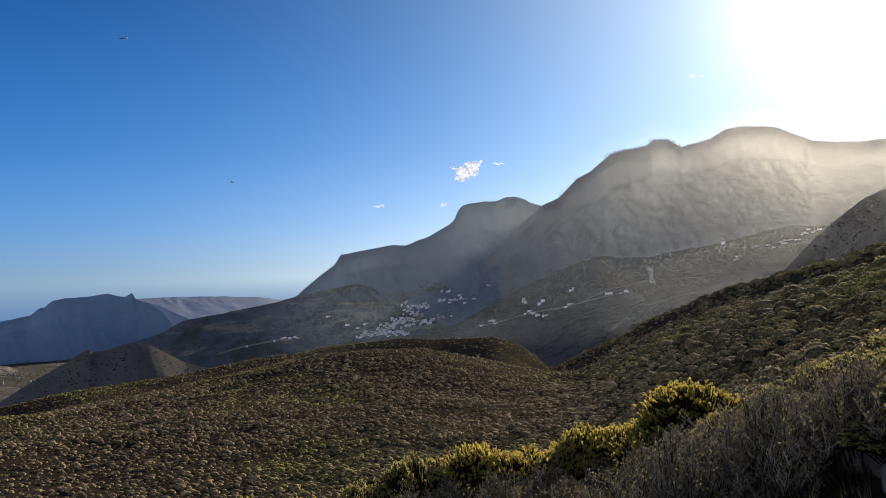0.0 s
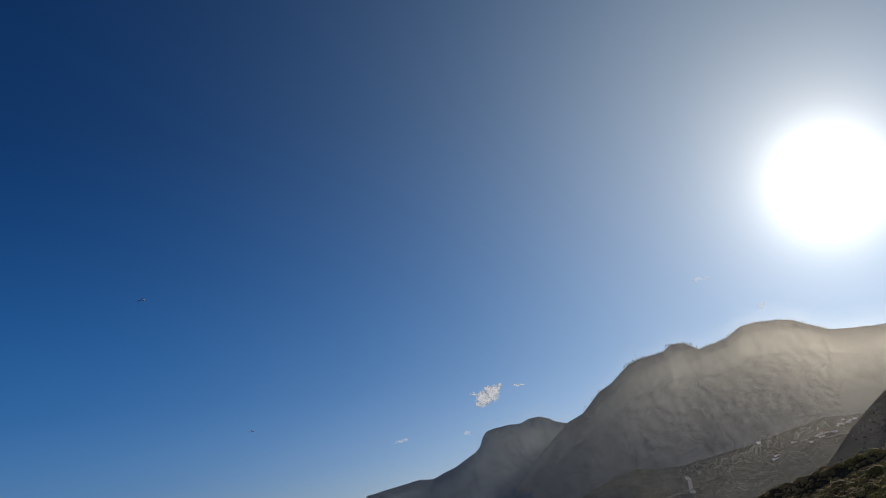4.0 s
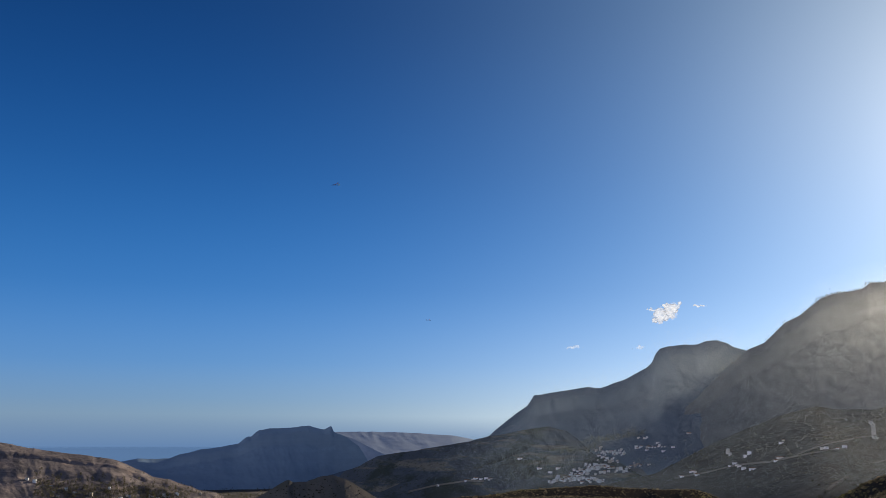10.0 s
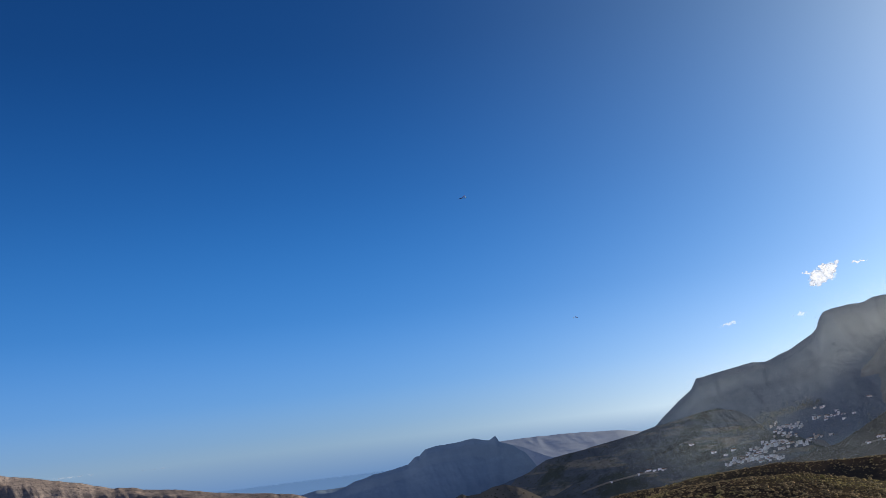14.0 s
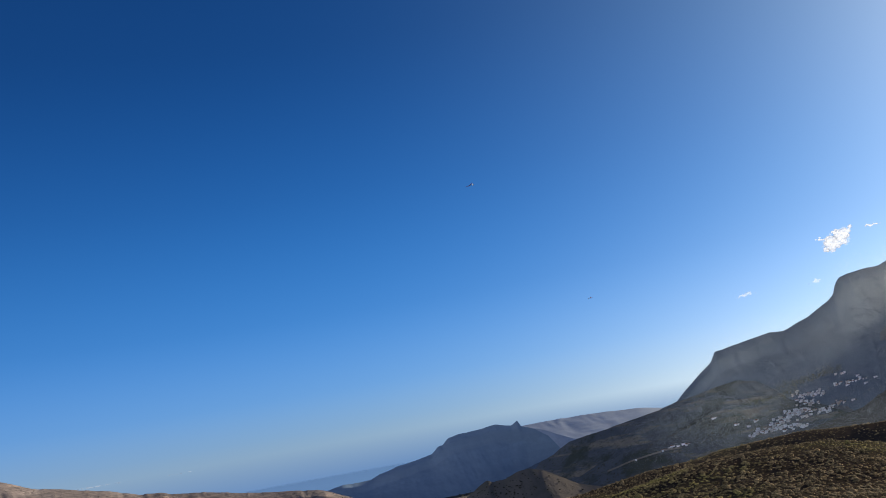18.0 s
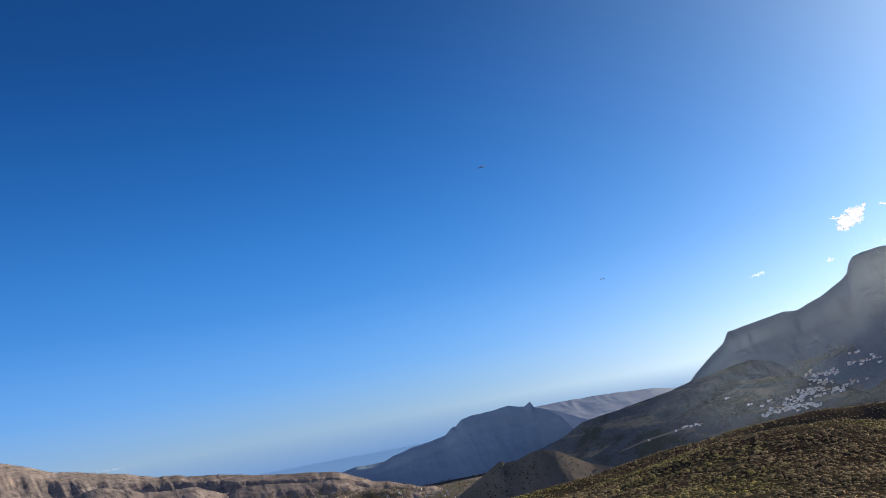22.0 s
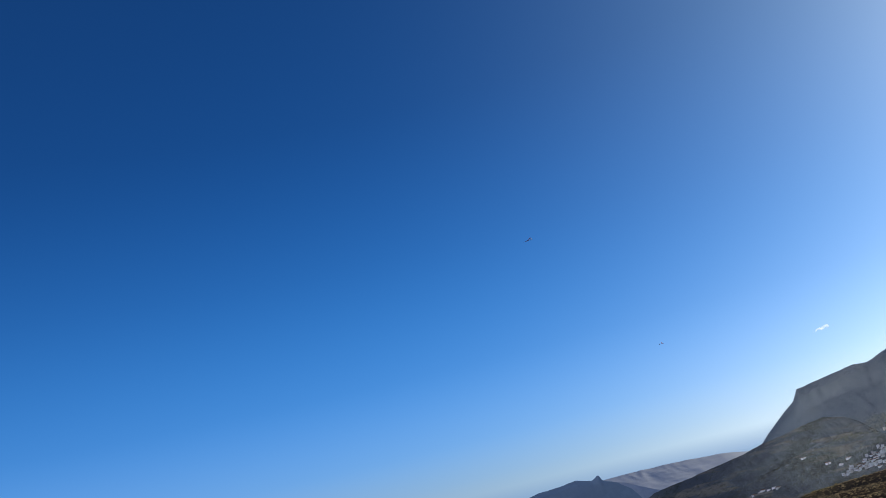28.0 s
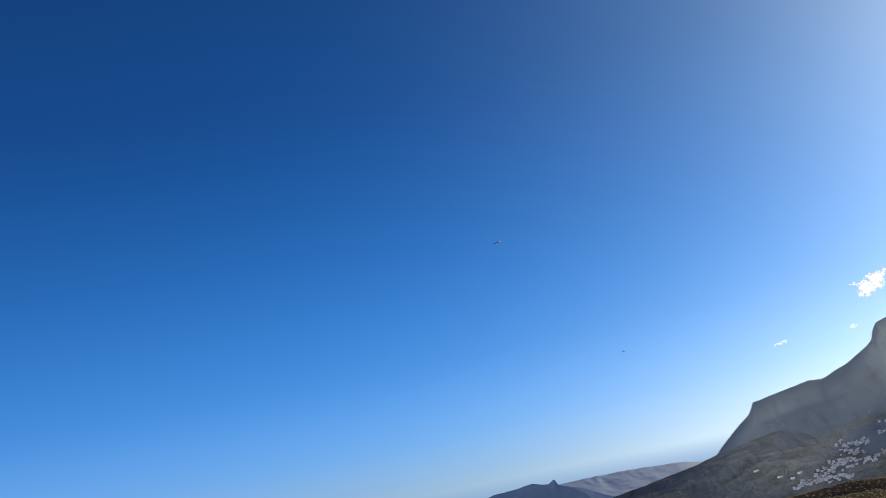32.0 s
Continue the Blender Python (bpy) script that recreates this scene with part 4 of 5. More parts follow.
Y_LABEL = "yellow-green euphorbia shrub with bare forked stems below"
for az, r, top, wide in ((12.7, 13.0, -6.0, 1.12), (8.8, 12.4, -8.6, 0.95), (6.4, 12.6, -8.5, 0.8), (10.7, 11.9, -9.0, 0.85), (-0.7, 12.4, -9.6, 0.85), (2.6, 12.2, -9.8, 0.75),
                         (-14.3, 12.0, -11.9, 0.68), (-11.2, 11.8, -12.3, 0.5), (30.9, 12.6, -0.7, 0.8), (25.6, 9.0, -6.3, 0.62)):
    set_shrub(YELLOW, az, r, top, Y_LABEL, "yellow shrubs on the bank", 0.88, wide)
for az, r, top, wide in ((24, 11.5, -4.0, 1.1), (23.8, 9.3, -7.6, 0.9), (28.5, 10.6, -3.3, 1.2), (31.5, 11.5, -1.2, 1.3), (18.0, 13.2, -6.5, 0.9), (30.5, 8.6, -5.5, 1.0), (34, 9.6, -1.5, 1.2), (21.0, 13.5, -4.9, 1.0), (36, 12, 0.0, 1.3), (26.5, 13.0, -2.6, 1.1),
                         (-4.3, 12.2, -10.2, 0.75), (4.7, 12.2, -10.1, 0.55), (-7.4, 12.0, -11.7, 0.7), (-17.5, 13.0, -12.8, 0.9), (-22, 14.0, -12.6, 0.8), (-27, 13.5, -12.2, 0.9)):
    set_shrub(OLIVE, az, r, top, "olive-green euphorbia shrub among dry twigs", "olive shrubs on the bank", 0.88, wide)
for k in range(16):
    az = placer.uniform(14, 37)
    top = float(table(az, (13, -8.6), (16, -6.6), (20, -5.1), (25, -3.8), (31, -1.8), (37, -0.5))) - placer.uniform(0.0, 4.5)
    set_shrub(OLIVE, az, placer.uniform(7.6, 13.2), top, "olive-green euphorbia shrub among dry twigs", "olive shrubs on the bank", 0.88, placer.uniform(0.6, 1.0))
for k in range(72):
    az = placer.uniform(9, 37) if k < 56 else placer.uniform(-7, 10)
    r = placer.uniform(7.2, 13.6) if az > 9 else placer.uniform(10.2, 12.0)
    top = float(table(az, (-10, -12.5), (0, -11.6), (9, -11.0), (13, -8.6), (16, -6.4), (20, -4.9), (25, -3.6), (31, -1.6), (37, -0.5))) - placer.uniform(0, 3.5)
    set_shrub(DRY, az, r, top, "dry grey-brown twiggy shrub without flowers", "dry shrubs on the bank", 0.95)


def stone(seed, size):
    bm = bmesh.new()
    bmesh.ops.create_icosphere(bm, subdivisions=3, radius=1)
    for v in bm.verts:
        k = 1 + 0.28 * noise.noise(v.co * 1.3 + Vector((seed, 0, 0))) + 0.08 * noise.noise(v.co * 4 + Vector((0, seed, 0)))
        v.co = Vector((v.co.x * 1.3, v.co.y, v.co.z * 0.7)) * k * size
    me = bpy.data.meshes.new("stone")
    bm.to_mesh(me)
    bm.free()
    me.materials.append(MAT_STONE)
    return new("stone", me)


for k, (az, r, s) in enumerate(((-3.0, 10.6, 0.22), (-2.0, 10.3, 0.16), (-0.6, 10.4, 0.2), (23.6, 8.6, 0.3), (-5.5, 10.9, 0.14), (25.3, 7.7, 0.25), (3.0, 10.7, 0.13))):
    ob = stone(k * 3.1, s)
    x, y = r * math.sin(radians(az)), r * math.cos(radians(az))
    ob.matrix_basis = pose(x, y, ground_at(x, y) + s * 0.25, 0, 0, 40 * k)
    tagged(ob, "pale weathered stone lying between the shrubs", "stone", "stones on the bank")


# ---- places on the far slopes ----
def on_slope(surface, az, lift):
    """The first place of a mountain's front along a bearing at a lift above level."""
    verts, azs = surface
    i = int(np.clip(np.searchsorted(azs, az), 1, len(azs) - 2))
    col = verts[i]
    el = np.degrees(np.arctan2(col[:, 2] - EYE.z, np.hypot(col[:, 0], col[:, 1])))
    k = np.nonzero(el >= lift)[0]
    if not len(k) or k[0] == 0 or k[0] > len(col) - 15:
        return None
    a, b = col[k[0] - 1], col[k[0]]
    f = (lift - el[k[0] - 1]) / (el[k[0]] - el[k[0] - 1] + 1e-9)
    return Vector(a + (b - a) * f)


TERRACE, RIDGE, MASSIF, BARREN = (TERRACE_V, TERRACE_AZ), (RIDGE_V, RIDGE_AZ), (MASSIF_V, MASSIF_AZ), (BARREN_V, BARREN_AZ)
LOW_BARREN = (LOW_BARREN_V, LOW_BARREN_AZ)
FOOTHILL, KNOLL, DARK_HILL = (FOOTHILL_V, FOOTHILL_AZ), (KNOLL_V, KNOLL_AZ), (DARK_HILL_V, DARK_HILL_AZ)


def seen_place(az, lift):
    """The nearest slope or floor along a bearing at a lift above level."""
    found = [p for p in (on_slope(s, az, lift) for s, lo, hi in ((TERRACE, -5, 44), (RIDGE, -4.9, 60), (MASSIF, -22, 11), (FOOTHILL, -18, -2), (BARREN, -84, -28), (LOW_BARREN, -84, -29.5)) if lo < az < hi) if p]
    if lift < -2.2 and az < -8:
        r = (FLOOR + 2) / math.tan(radians(lift))
        p = bearing(az, 0, r)
        found.append(Vector((p.x, p.y, ground_at(p.x, p.y))))
    return min(found, key=lambda p: math.hypot(p.x, p.y)) if found else None


# ---- houses ----
def box(bm, x0, x1, y0, y1, z0, z1):
    c = bmesh.ops.create_cube(bm, size=1)["verts"]
    for v in c:
        v.co = Vector((x0 + (v.co.x + 0.5) * (x1 - x0), y0 + (v.co.y + 0.5) * (y1 - y0), z0 + (v.co.z + 0.5) * (z1 - z0)))


def bm_mesh(name, bm, material_):
    me = bpy.data.meshes.new(name)
    bm.to_mesh(me)
    bm.free()
    me.materials.append(material_)
    return me


def house(width, depth, storeys, pitched):
    root = new("house")
    h = 2.9 * storeys
    bm = bmesh.new()
    box(bm, -width / 2, width / 2, -depth / 2, depth / 2, -4, h)
    part("wall", bm_mesh("wall", bm, MAT_WALL), root)
    bm = bmesh.new()
    if pitched:
        o = 0.4
        lo = [bm.verts.new((sx * (width / 2 + o), sy * (depth / 2 + o), h + 0.01)) for sx, sy in ((-1, -1), (1, -1), (1, 1), (-1, 1))]
        hi = [bm.verts.new((sx * (width / 2 + o), 0, h + depth * 0.24)) for sx in (-1, 1)]
        for q in ((lo[0], lo[1], hi[1], hi[0]), (lo[2], lo[3], hi[0], hi[1]), (lo[1], lo[2], hi[1]), (lo[3], lo[0], hi[0]), (lo[3], lo[2], lo[1], lo[0])):
            bm.faces.new(q)
        part("roof", bm_mesh("roof", bm, MAT_ROOF), root, "terracotta pitched roof")
    else:
        for x0, x1, y0, y1 in ((-width / 2, width / 2, -depth / 2 - 0.02, -depth / 2 + 0.25), (-width / 2, width / 2, depth / 2 - 0.25, depth / 2 + 0.02),
                               (-width / 2 - 0.02, -width / 2 + 0.25, -depth / 2, depth / 2), (width / 2 - 0.25, width / 2 + 0.02, -depth / 2, depth / 2)):
            box(bm, x0, x1, y0, y1, h, h + 0.8)
        box(bm, -width / 2 + 0.25, width / 2 - 0.25, -depth / 2 + 0.25, depth / 2 - 0.25, h, h + 0.06)
        part("roof", bm_mesh("roof", bm, MAT_FLATROOF), root, "flat roof with a parapet")
    n = max(2, int(width // 3))
    bm = bmesh.new()
    box(bm, -0.42, 0.42, -0.06, 0.06, -0.5, 0.5)
    pane = bm_mesh("window", bm, MAT_GLASS)
    for s in range(storeys):
        for k in range(n):
            if s == 0 and k == n // 2:
                continue
            w = part("window", pane, root)
            w.location = (-width / 2 + width * (k + 0.5) / n, -depth / 2, 1.6 + 2.9 * s)
    bm = bmesh.new()
    box(bm, -0.5, 0.5, -0.06, 0.06, 0, 2.1)
    d = part("door", bm_mesh("door", bm, MAT_ROOF), root, "brown front door")
    d.location = (-width / 2 + width * (n // 2 + 0.5) / n, -depth / 2, 0)
    return root


HOUSES = [house(9, 8, 2, False), house(12, 8, 2, False), house(8, 7, 1, True), house(11, 9, 3, False), house(14, 8, 1, True), house(7.5, 7, 2, False)]
LOW_HOUSES = [house(12, 7, 1, False), house(16, 8, 1, True)]
used_house = set()
town = random.Random(3)


def put_house(kinds, az, lift, label, group, scale=1.0):
    p = seen_place(az, lift)
    if p is None:
        return
    src = town.choice(kinds)
    m = pose(p.x, p.y, p.z + 0.4, 0, 0, -az + town.gauss(0, 22))
    if src.name in used_house:
        ob = copy_thing(src, m)
    else:
        used_house.add(src.name)
        ob = src
        ob.matrix_basis = m
    ob.scale = (scale, scale, scale)
    tagged(ob, label, "house", group)


V_LABEL = "small whitewashed house stepped into the village slope"
# the village: bands of houses, each from one bearing and lift to another
for az0, el0, az1, el1, n, wide in ((-7.8, -3.64, -6.3, -3.25, 17, 0.12), (-6.6, -3.5, -4.5, -3.55, 17, 0.10), (-6.3, -3.2, -4.2, -2.75, 26, 0.20), (-5.6, -2.7, -4.0, -2.75, 14, 0.14),
                                   (-4.9, -1.72, -3.1, -1.95, 22, 0.13), (-4.8, -2.1, -3.6, -2.35, 10, 0.12), (-3.8, -3.0, -2.4, -2.55, 12, 0.10), (-2.6, -1.6, -0.9, -1.45, 12, 0.10), (-2.2, -1.0, -1.8, -0.9, 3, 0.05)):
    for k in range(int(n * 1.5)):
        f = (k + town.random()) / (n * 1.5)
        put_house(HOUSES, az0 + (az1 - az0) * f + town.gauss(0, 0.06), el0 + (el1 - el0) * f + town.gauss(0, wide * 0.75), V_LABEL, "village houses", town.uniform(0.30, 0.50))
for az, el in ((-8.37, -2.87), (-7.72, -3.09), (-7.23, -2.85), (-0.98, -1.74), (-1.83, -2.55), (-0.42, -1.5), (-1.24, -1.25), (0.54, -0.68), (-9.6, -2.3), (-11.2, -2.4), (-11.7, -3.5), (-12.0, -3.56), (-12.3, -3.52), (-12.5, -3.6), (-11.4, -3.55), (-12.9, -3.66), (-14.6, -3.95), (-13.9, -2.9)):
    put_house(LOW_HOUSES, az, el, "lone white house on the dark slope", "houses outside the village", 0.5)
for az, el, n in ((0.7, -2.94, 5), (0.21, -3.16, 2), (2.75, -1.82, 3), (3.77, -1.86, 2), (3.2, -2.49, 4), (3.82, -2.66, 4), (5.42, -2.16, 2), (8.13, -1.55, 3), (8.84, -1.44, 2), (5.87, -1.12, 2), (15.88, 0.5, 2)):
    for _ in range(n):
        put_house(HOUSES[2:3] + HOUSES[:1] + LOW_HOUSES, az + town.gauss(0, 0.22), el + town.gauss(0, 0.07), "white farmhouse beside the hill road", "farmhouses on the terraces", town.uniform(0.32, 0.5))
for az, el, n in ((17.5, 1.2, 3), (18.2, 1.33, 4), (18.8, 1.4, 3), (19.6, 1.8, 4), (20.1, 2.05, 3), (21.9, 1.97, 2), (15.0, 1.5, 2), (26.4, 6.05, 1), (24.3, 4.9, 2), (25.1, 5.35, 2), (27.5, 6.5, 1), (29.3, 6.6, 1)):
    for _ in range(n):
        put_house(LOW_HOUSES, az + town.gauss(0, 0.25), el + town.gauss(0, 0.06), "white farm building below the ridge", "farm buildings below the ridge", town.uniform(0.34, 0.5))
for az, el, n in ((-39.3, -3.3, 3), (-37.2, -3.8, 5), (-36.2, -4.1, 8), (-35.2, -4.3, 6), (-33.8, -4.4, 8), (-32.4, -4.5, 9), (-31, -4.6, 11), (-29.8, -4.5, 11), (-28.7, -4.6, 12), (-27.6, -4.75, 12), (-26.6, -4.7, 9), (-26.2, -5.1, 9), (-30.4, -5.0, 8), (-28.2, -5.2, 8), (-24.6, -4.9, 5)):
    for _ in range(max(1, round(n * 0.42))):
        put_house(HOUSES, az + town.gauss(0, 0.9), el + town.gauss(0, 0.16), "pale house on the dry valley floor", "houses in the valley", town.uniform(0.28, 0.45))


# ---- roads, a water chute ----
def ribbon(name, way_points, width, material_, lift=0.6, steps=14):
    pts = []
    for (a0, e0), (a1, e1) in zip(way_points, way_points[1:]):
        for k in range(steps):
            p = seen_place(a0 + (a1 - a0) * k / steps, e0 + (e1 - e0) * k / steps)
            if p is not None and (not pts or (p - pts[-1]).length < 160):
                pts.append(p)
    verts, faces = [], []
    for i, p in enumerate(pts):
        d = (pts[min(i + 1, len(pts) - 1)] - pts[max(i - 1, 0)])
        d.z = 0
        side = Vector((-d.y, d.x, 0)).normalized() * width / 2
        for q, dz in ((p + side, lift), (p - side, lift), (p - side * 1.15, -2.0), (p + side * 1.15, -2.0)):
            verts.append(q + Vector((0, 0, dz)))
    for i in range(len(pts) - 1):
        for k in range(4):
            a, b = 4 * i + k, 4 * i + (k + 1) % 4
            faces.append((a, b, b + 4, a + 4))
    return new(name, raw_mesh(name, verts, faces, material_))


for pts, w in ((((-0.3, -3.25), (1.5, -2.9), (3.3, -2.42), (5.1, -2.2), (6.5, -1.87), (8.1, -1.5), (9.2, -1.35)), 7), (((6.5, -1.8), (7.9, -1.22), (9.7, -0.8), (10.9, -0.62)), 5),
               (((17.4, 1.1), (18.4, 1.2), (19.3, 1.28)), 8), (((19.5, 1.34), (20.8, 1.12)), 7), (((8.0, -3.75), (8.6, -3.28), (9.2, -2.93)), 4), (((10.6, -2.14), (12.4, -1.62), (13.2, -1.48)), 4),
               (((13.54, -0.55), (13.42, -0.85), (13.86, -1.13)), 4), (((-16.5, -4.3), (-14.9, -3.92), (-13.7, -3.74), (-12.8, -3.6), (-11.6, -3.62)), 9)):
    tagged(ribbon("road", pts, w, MAT_ROAD), "pale dusty road across the hillside", "road", kind="structure")

chute = new("water_chute")
top_, low_ = seen_place(10.58, 0.14), seen_place(10.73, -0.88)
if top_ and low_:
    n_steps = 16
    across = Vector((math.cos(radians(10.6)), -math.sin(radians(10.6)), 0))
    places = [seen_place(10.58 + 0.15 * k / n_steps, 0.14 - 1.02 * k / n_steps) or top_.lerp(low_, k / n_steps) for k in range(n_steps + 1)]
    for name, x0, x1, h in (("channel", -1.7, 1.7, 0.5), ("side_wall", -2.3, -1.7, 1.5), ("side_wall", 1.7, 2.3, 1.5)):
        v, f = [], []
        for p in places:
            for x, z in ((x0, h), (x1, h), (x1, -2), (x0, -2)):
                v.append(p + across * x + Vector((0, 0, z)))
        for i in range(n_steps):
            for k in range(4):
                a, b = 4 * i + k, 4 * i + (k + 1) % 4
                f.append((a, b, b + 4, a + 4))
        part(name, raw_mesh(name, v, f, MAT_CONCRETE), chute)
    tagged(chute, "pale concrete water chute running straight down the hillside", "chute")


# ---- far trees ----
def tree_template(seed, pine):
    g = np.random.default_rng(seed)
    v, f = [(-0.05, 0, -0.2), (0.05, 0, -0.2), (0, 0.05, 0.55), (0, -0.06, -0.2)], [(0, 1, 2), (1, 3, 2), (3, 0, 2)]
    for _ in range(46):
        h = g.uniform(0.3, 1.0)
        wide_ = (0.34 * (1.08 - h) + 0.05) if pine else 0.42 * math.sqrt(max(0.02, 1 - ((h - 0.62) / 0.42) ** 2))
        a = g.uniform(0, 6.283)
        c = np.array((math.cos(a) * wide_ * g.uniform(0.2, 1), math.sin(a) * wide_ * g.uniform(0.2, 1), h))
        i = len(v)
        for _ in range(3):
            v.append(tuple(c + g.normal(0, 0.075, 3)))
        f.append((i, i + 1, i + 2))
    return np.array(v), np.array(f)


PINES = [tree_template(500 + k, True) for k in range(4)]
ROUND_TREES = [tree_template(520 + k, False) for k in range(4)]
crest_row = RIDGE_V[:, 109]
pick = [i for i in range(len(RIDGE_AZ)) if -4 < RIDGE_AZ[i] < 40 for _ in range(7) if rng.uniform() < 0.62 + 0.3 * math.sin(RIDGE_AZ[i] * 2.3)]
at = crest_row[pick] + rng.normal(0, 5, (len(pick), 3)) * (1, 1, 0) + (0, 0, -1.0)
tall = np.interp(RIDGE_AZ[pick], (5, 9, 17, 20), (0.5, 1.15, 1.15, 0.7))
size = rng.uniform(2.6, 5.6, len(at)) * tall
at = at - np.stack([0 * size, 0 * size, 0.25 * size], 1)
top_row = MASSIF_V[:, 109]
pick = [i for i in range(len(MASSIF_AZ)) if -11 < MASSIF_AZ[i] < 6 for _ in range(2) if rng.uniform() < 0.45 + 0.35 * math.sin(MASSIF_AZ[i] * 3.1)]
at = np.concatenate([at, top_row[pick] + rng.normal(0, 4, (len(pick), 3)) * (1, 1, 0) + (0, 0, -1.2)])
size = np.concatenate([size, rng.uniform(1.3, 2.8, len(pick))])
scatter("pine_wood", "small dark pines standing along the mountain crest", at, size, size, PINES, MAT_PINE, "trees")
spots, sizes = [], []
for az0, el0, az1, el1, n, sp in ((-12, -2.7, -8, -1.9, 90, 0.16), (-8.2, -1.75, -4.6, -1.6, 380, 0.15), (-5.0, -1.4, -2.4, -0.6, 110, 0.2), (-8.4, -2.9, -4.0, -2.3, 60, 0.3), (-14, -2.6, -8, -2.6, 90, 0.5), (-3, -2.6, 1, -1.8, 50, 0.4),
                                  (0, -2.6, 10, -0.9, 70, 0.35), (10, 0.3, 21, 1.6, 130, 0.35), (-11.4, -2.47, -7.9, -1.65, 160, 0.07), (-7.9, -1.62, -1.9, -0.68, 420, 0.10), (-38, -4.0, -24, -4.9, 1700, 0.4)):
    for k in range(n):
        f = rng.uniform()
        p = seen_place(az0 + (az1 - az0) * f, el0 + (el1 - el0) * f + rng.normal(0, sp))
        if p is not None:
            spots.append(tuple(p))
            sizes.append(rng.uniform(2.2, 5.5))
scatter("valley_trees", "dry yellow-green trees scattered over the valley slopes", np.array(spots), np.array(sizes), np.array(sizes), ROUND_TREES, MAT_TREE, "trees")


def hill_scrub(surface, n, low, high, az0, az1, seed):
    """Bushes strewn over a far hillside, thicker along its folds."""
    g = np.random.default_rng(seed)
    verts, azs = surface
    ok = np.nonzero((azs > az0) & (azs < az1))[0]
    i, k = g.choice(ok, n * 2), g.integers(2, verts.shape[1] - 16, n * 2)
    at_ = verts[i, k] + (verts[i, k + 1] - verts[i, k]) * g.uniform(size=(n * 2, 1))
    at_ = at_ + np.stack([g.normal(0, 1.2, n * 2), g.normal(0, 1.2, n * 2), np.zeros(n * 2)], 1)
    thick = fbm(at_[:, 0], at_[:, 1], 40, 4, seed + 1) + g.normal(0, 0.25, n * 2)
    at_ = at_[np.argsort(-thick)[:n]]
    size_ = np.exp(g.normal(0, 0.3, n)) * (low + high) / 2
    return at_, np.clip(size_, low, high)


HILL_BUSHES = [dome_template(2, 5, 3, 600 + k, 0.3) for k in range(4)]
for surface, n, low, high, az0, az1, seed, kind_ in ((KNOLL, 3800, 0.18, 0.5, -30, -14, 1, MAT_HILL_SCRUB), (DARK_HILL, 4500, 0.3, 0.8, 14, 40, 2, MAT_HILL_SCRUB), (FOOTHILL, 900, 0.5, 1.3, -18, -2, 3, MAT_TREE),
                                                     (TERRACE, 3500, 0.5, 1.5, -4.5, 30, 5, MAT_TREE), (BARREN, 900, 0.6, 1.4, -60, -28, 7, MAT_HILL_SCRUB)):
    at, size = hill_scrub(surface, n, low, high, az0, az1, seed)
    scatter("hillside_scrub", "dark olive scrub dotted over the far hillside", at, size, size, HILL_BUSHES, kind_)


# ---- clouds ----
def cloud(label, az, lift, dist, lobes, seed, veil=60, core=MAT_CLOUD):
    """Lobes: offsets and half sizes in degrees, and a count of puffs. The puffs grow together into one ragged body, with loose shreds round it."""
    g = np.random.default_rng(seed)
    bm = bmesh.new()
    bmesh.ops.create_icosphere(bm, subdivisions=2, radius=1)
    pv = np.array([v.co[:] for v in bm.verts])
    pf = np.array([[v.index for v in f.verts] for f in bm.faces])
    bm.free()
    unit = dist * math.radians(1)
    right = np.array((math.cos(radians(az)), -math.sin(radians(az)), 0))
    away = np.array((math.sin(radians(az)), math.cos(radians(az)), 0))
    up = np.array((0, 0, 1.0))

    def heap(count_of, reach, small, big):
        verts, faces, n = [], [], 0
        for dx, dz, rx, rz, count in lobes:
            for _ in range(count_of(count)):
                d = g.standard_normal(3)
                d *= g.uniform(0, 1) ** 0.4 * reach / np.linalg.norm(d)
                r = min(rx, rz) * g.uniform(small, big) * (1.25 - 0.55 * min(1, np.linalg.norm(d)))
                bump_ = 1 + 0.30 * np.array([noise.noise(Vector(p * 1.7) + Vector((n * 0.37, seed, 0))) for p in pv])[:, None]
                lump = pv * bump_ * r * unit
                c = (right * (dx + d[0] * rx) + away * d[1] * rz + up * (dz + d[2] * rz)) * unit
                verts.append(lump[:, :1] * right * g.uniform(1.0, 1.7) + lump[:, 1:2] * away + lump[:, 2:] * up + c)
                faces.append(pf + n)
                n += len(pv)
        return np.concatenate(verts), np.concatenate(faces)

    root = new("cloud")
    root.location = bearing(az, lift, dist)
    bodies = [("cloud_body", heap(lambda c: c, 0.9, 0.25, 0.55), core, 3)]
    if veil:
        share = veil / sum(l[4] for l in lobes)
        bodies.append(("cloud_veil", heap(lambda c: max(2, round(c * share)), 1.22, 0.16, 0.42), MAT_CLOUD_VEIL, 2))
    for name, (verts, faces), mat, calm in bodies:
        ob = part(name, raw_mesh(name, verts, faces, mat, True), root, "thin torn shreds" if name == "cloud_veil" else "")
        grown = ob.modifiers.new("grown together", "REMESH")
        grown.mode, grown.voxel_size, grown.use_smooth_shade = "VOXEL", max(2.5, 0.04 * unit), True
        ob.modifiers.new("rounded", "SMOOTH").iterations = calm
    tagged(root, label, "cloud")


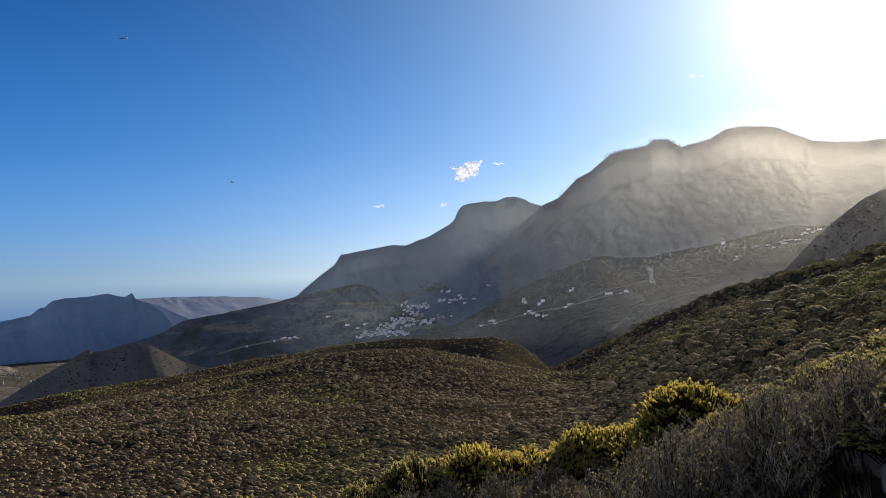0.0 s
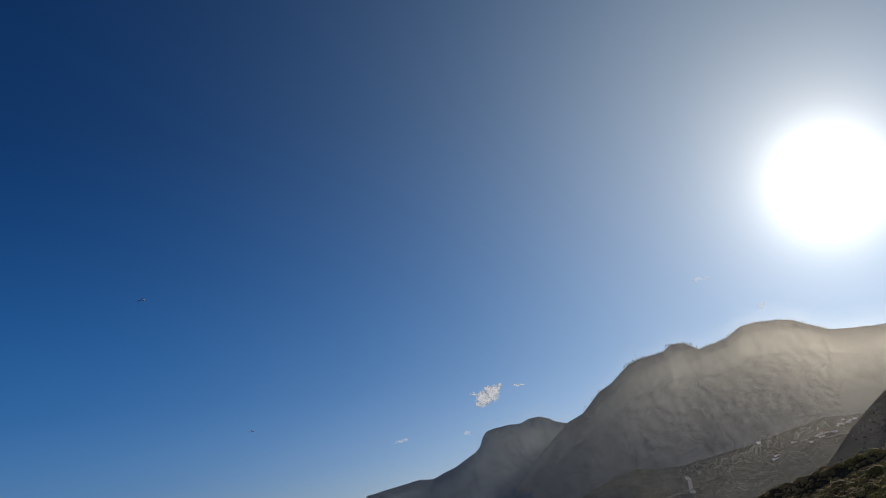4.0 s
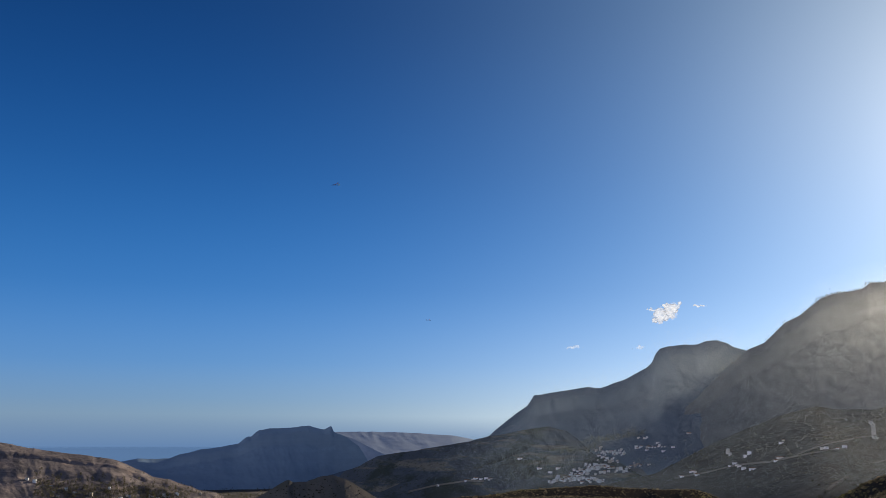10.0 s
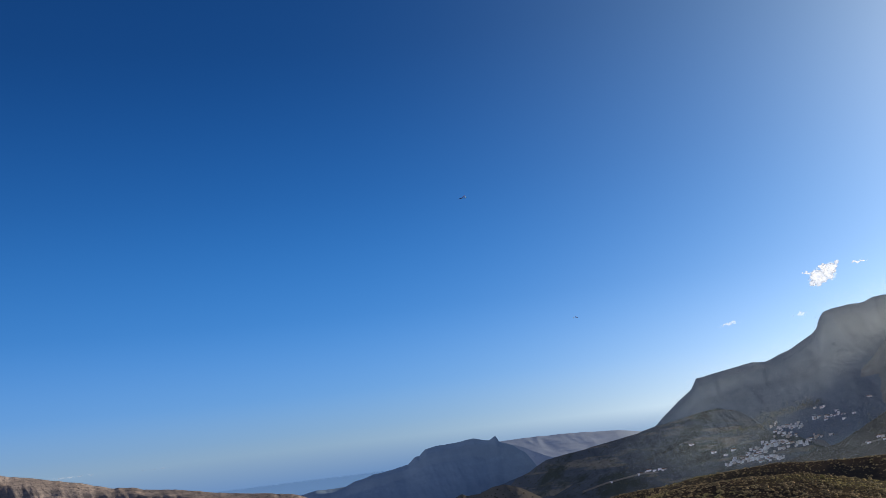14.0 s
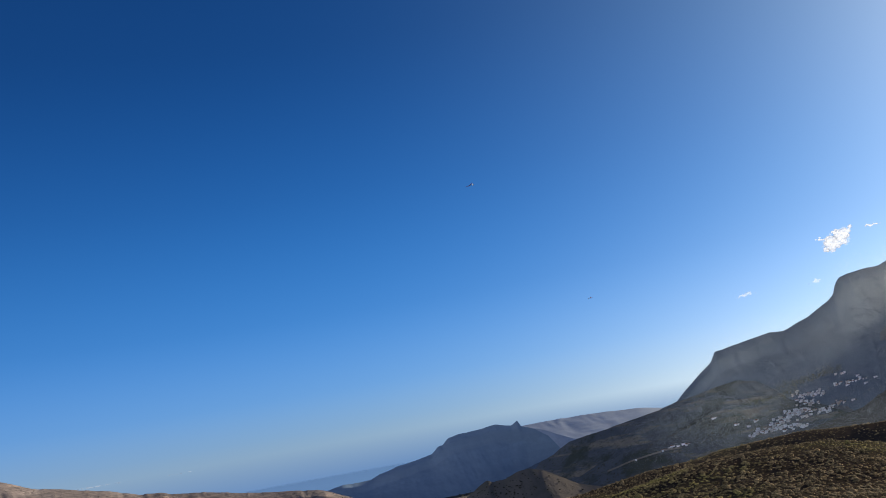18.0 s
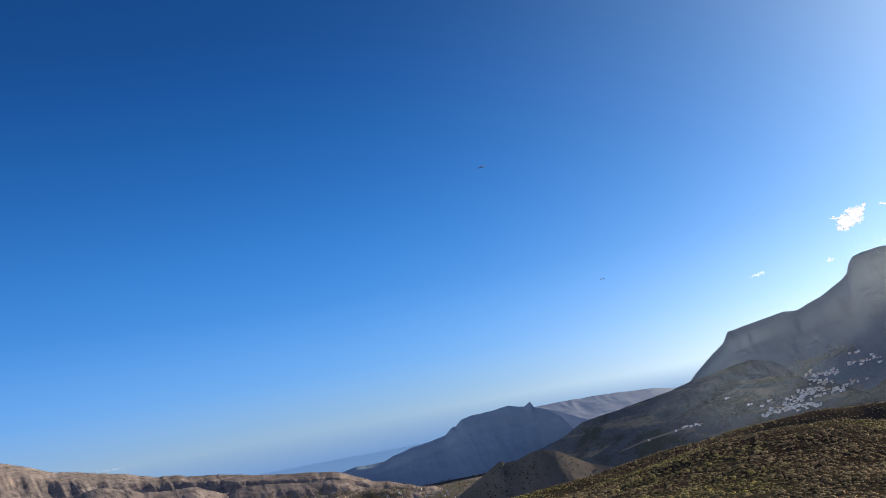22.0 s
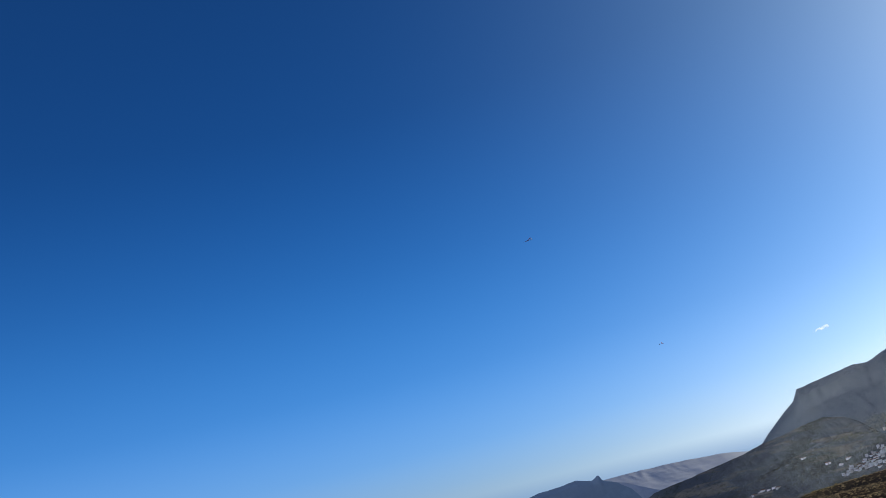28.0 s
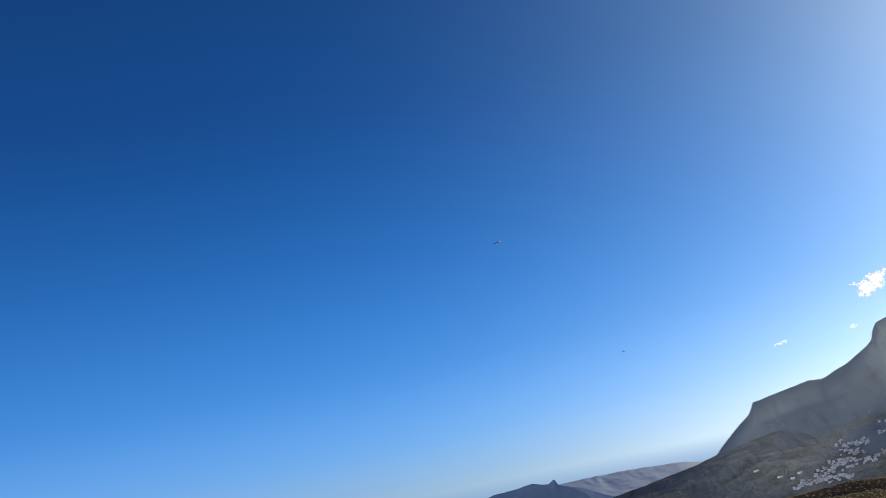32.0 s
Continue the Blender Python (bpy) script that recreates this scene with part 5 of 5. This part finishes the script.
cloud("small ragged white cloud over the ridge", -0.4, 6.55, 4300, ((-0.15, -0.05, 0.62, 0.42, 46), (-0.55, -0.35, 0.38, 0.26, 24), (0.35, 0.28, 0.42, 0.34, 26), (0.75, 0.62, 0.20, 0.16, 8), (1.95, 0.46, 0.50, 0.14, 16),
      (-0.95, 0.28, 0.26, 0.14, 8), (0.0, 0.55, 0.3, 0.2, 10)), 1, 110, MAT_CLOUD_CORE)
cloud("thin white wisp of cloud", -6.28, 4.5, 4300, ((0.1, 0.02, 0.60, 0.11, 22), (0.35, 0.10, 0.40, 0.11, 14), (-0.5, -0.08, 0.38, 0.07, 12)), 2, 40)
cloud("faint little white cloud", -2.2, 4.5, 4300, ((0.15, 0.02, 0.30, 0.15, 14), (-0.3, -0.05, 0.32, 0.08, 10)), 3, 30)
cloud("bright white cloud beside the sun", 28.85, 15.35, 4300, ((0, -0.1, 1.25, 0.55, 50), (-1.05, 0.45, 0.6, 0.5, 26), (0.75, 0.3, 0.65, 0.5, 30), (1.4, 0.05, 0.6, 0.36, 20), (-0.2, -0.55, 1.0, 0.3, 22)), 4, 90, MAT_CLOUD_SUNLIT)
cloud("tiny white cloud above the crest", 16.9, 9.3, 4300, ((0, 0, 0.26, 0.2, 12), (0.2, 0.12, 0.2, 0.1, 6)), 5, 14)
cloud("tiny white puff of cloud", 8.9, 7.75, 4300, ((0, 0, 0.3, 0.09, 8),), 6, 8)
cloud("thin torn cloud high over the ridge", 13.7, 11.6, 4300, ((0, 0, 0.45, 0.16, 14), (0.5, -0.05, 0.3, 0.1, 8)), 8, 24)
cloud("low white cloud bank over the sea", -46.5, 0.15, 4400, ((0, 0, 3.2, 0.07, 150), (-2.5, 0.08, 1.5, 0.07, 70), (5.0, -0.1, 2.6, 0.05, 110)), 7, 0)


# ---- model gliders in the air ----
def wing_mesh(name, stations, material_):
    """A lofted wing: stations of x, y, z, chord; a lens-shaped section."""
    section = [(0.0, 0.0), (0.12, 0.055), (0.35, 0.07), (0.7, 0.035), (1.0, 0.0), (0.6, -0.02), (0.2, -0.03)]
    verts, faces, k = [], [], len(section)
    for x, y, z, c in stations:
        verts += [(x, y - u * c, z + w * c) for u, w in section]
    for i in range(len(stations) - 1):
        for j in range(k):
            a, b = i * k + j, i * k + (j + 1) % k
            faces.append((a, b, b + k, a + k))
    return raw_mesh(name, verts, faces, material_, True)


def glider():
    root = new("model_glider")
    for s in (-1, 1):
        st = [(s * x, 0.06 - 0.03 * abs(x), z, c) for x, z, c in ((0.03, 0.05, 0.22), (0.45, 0.075, 0.205), (0.8, 0.14, 0.17), (1.05, 0.22, 0.10), (1.1, 0.24, 0.05))]
        part("wing", wing_mesh("wing", st, MAT_WING), root, "red wing half with raised tip")
        fin = [(0, 0, 0, 0.13), (0, -0.02, 0.12, 0.10), (0, -0.05, 0.24, 0.06)]
        me = wing_mesh("tail_fin", [(x, y, z, c) for x, y, z, c in fin], MAT_TAIL)
        ob = part("tail_fin", me, root, "white upright fin")
        ob.location = (s * 0.12, -0.85, 0.05)
    part("tailplane", wing_mesh("tailplane", [(-0.33, -0.85, 0.05, 0.09), (0, -0.83, 0.05, 0.12), (0.33, -0.85, 0.05, 0.09)], MAT_POD), root, "dark tailplane")
    v, f = [], []
    tube(v, f, [Vector(p) for p in ((0, 0.42, 0), (0, 0.36, 0), (0, 0.15, 0.01), (0, -0.15, 0.03), (0, -0.35, 0.04), (0, -0.95, 0.05))], [0.012, 0.045, 0.062, 0.045, 0.02, 0.012], 10)
    part("fuselage", raw_mesh("fuselage", v, f, MAT_POD, True), root, "dark pod and thin tail boom")
    return root


plane = glider()
plane.matrix_basis = Matrix.Translation(bearing(-21.5, 14.6, 150)) @ pose(0, 0, 0, 12, -24, 70)
tagged(plane, "red-winged model glider banking high in the air", "model glider", "gliders in the air")
far_plane = copy_thing(plane, Matrix.Translation(bearing(-15.2, 6.2, 260)) @ pose(0, 0, 0, 5, 18, -60))
tagged(far_plane, "small distant model glider above the valley", "model glider", "gliders in the air")
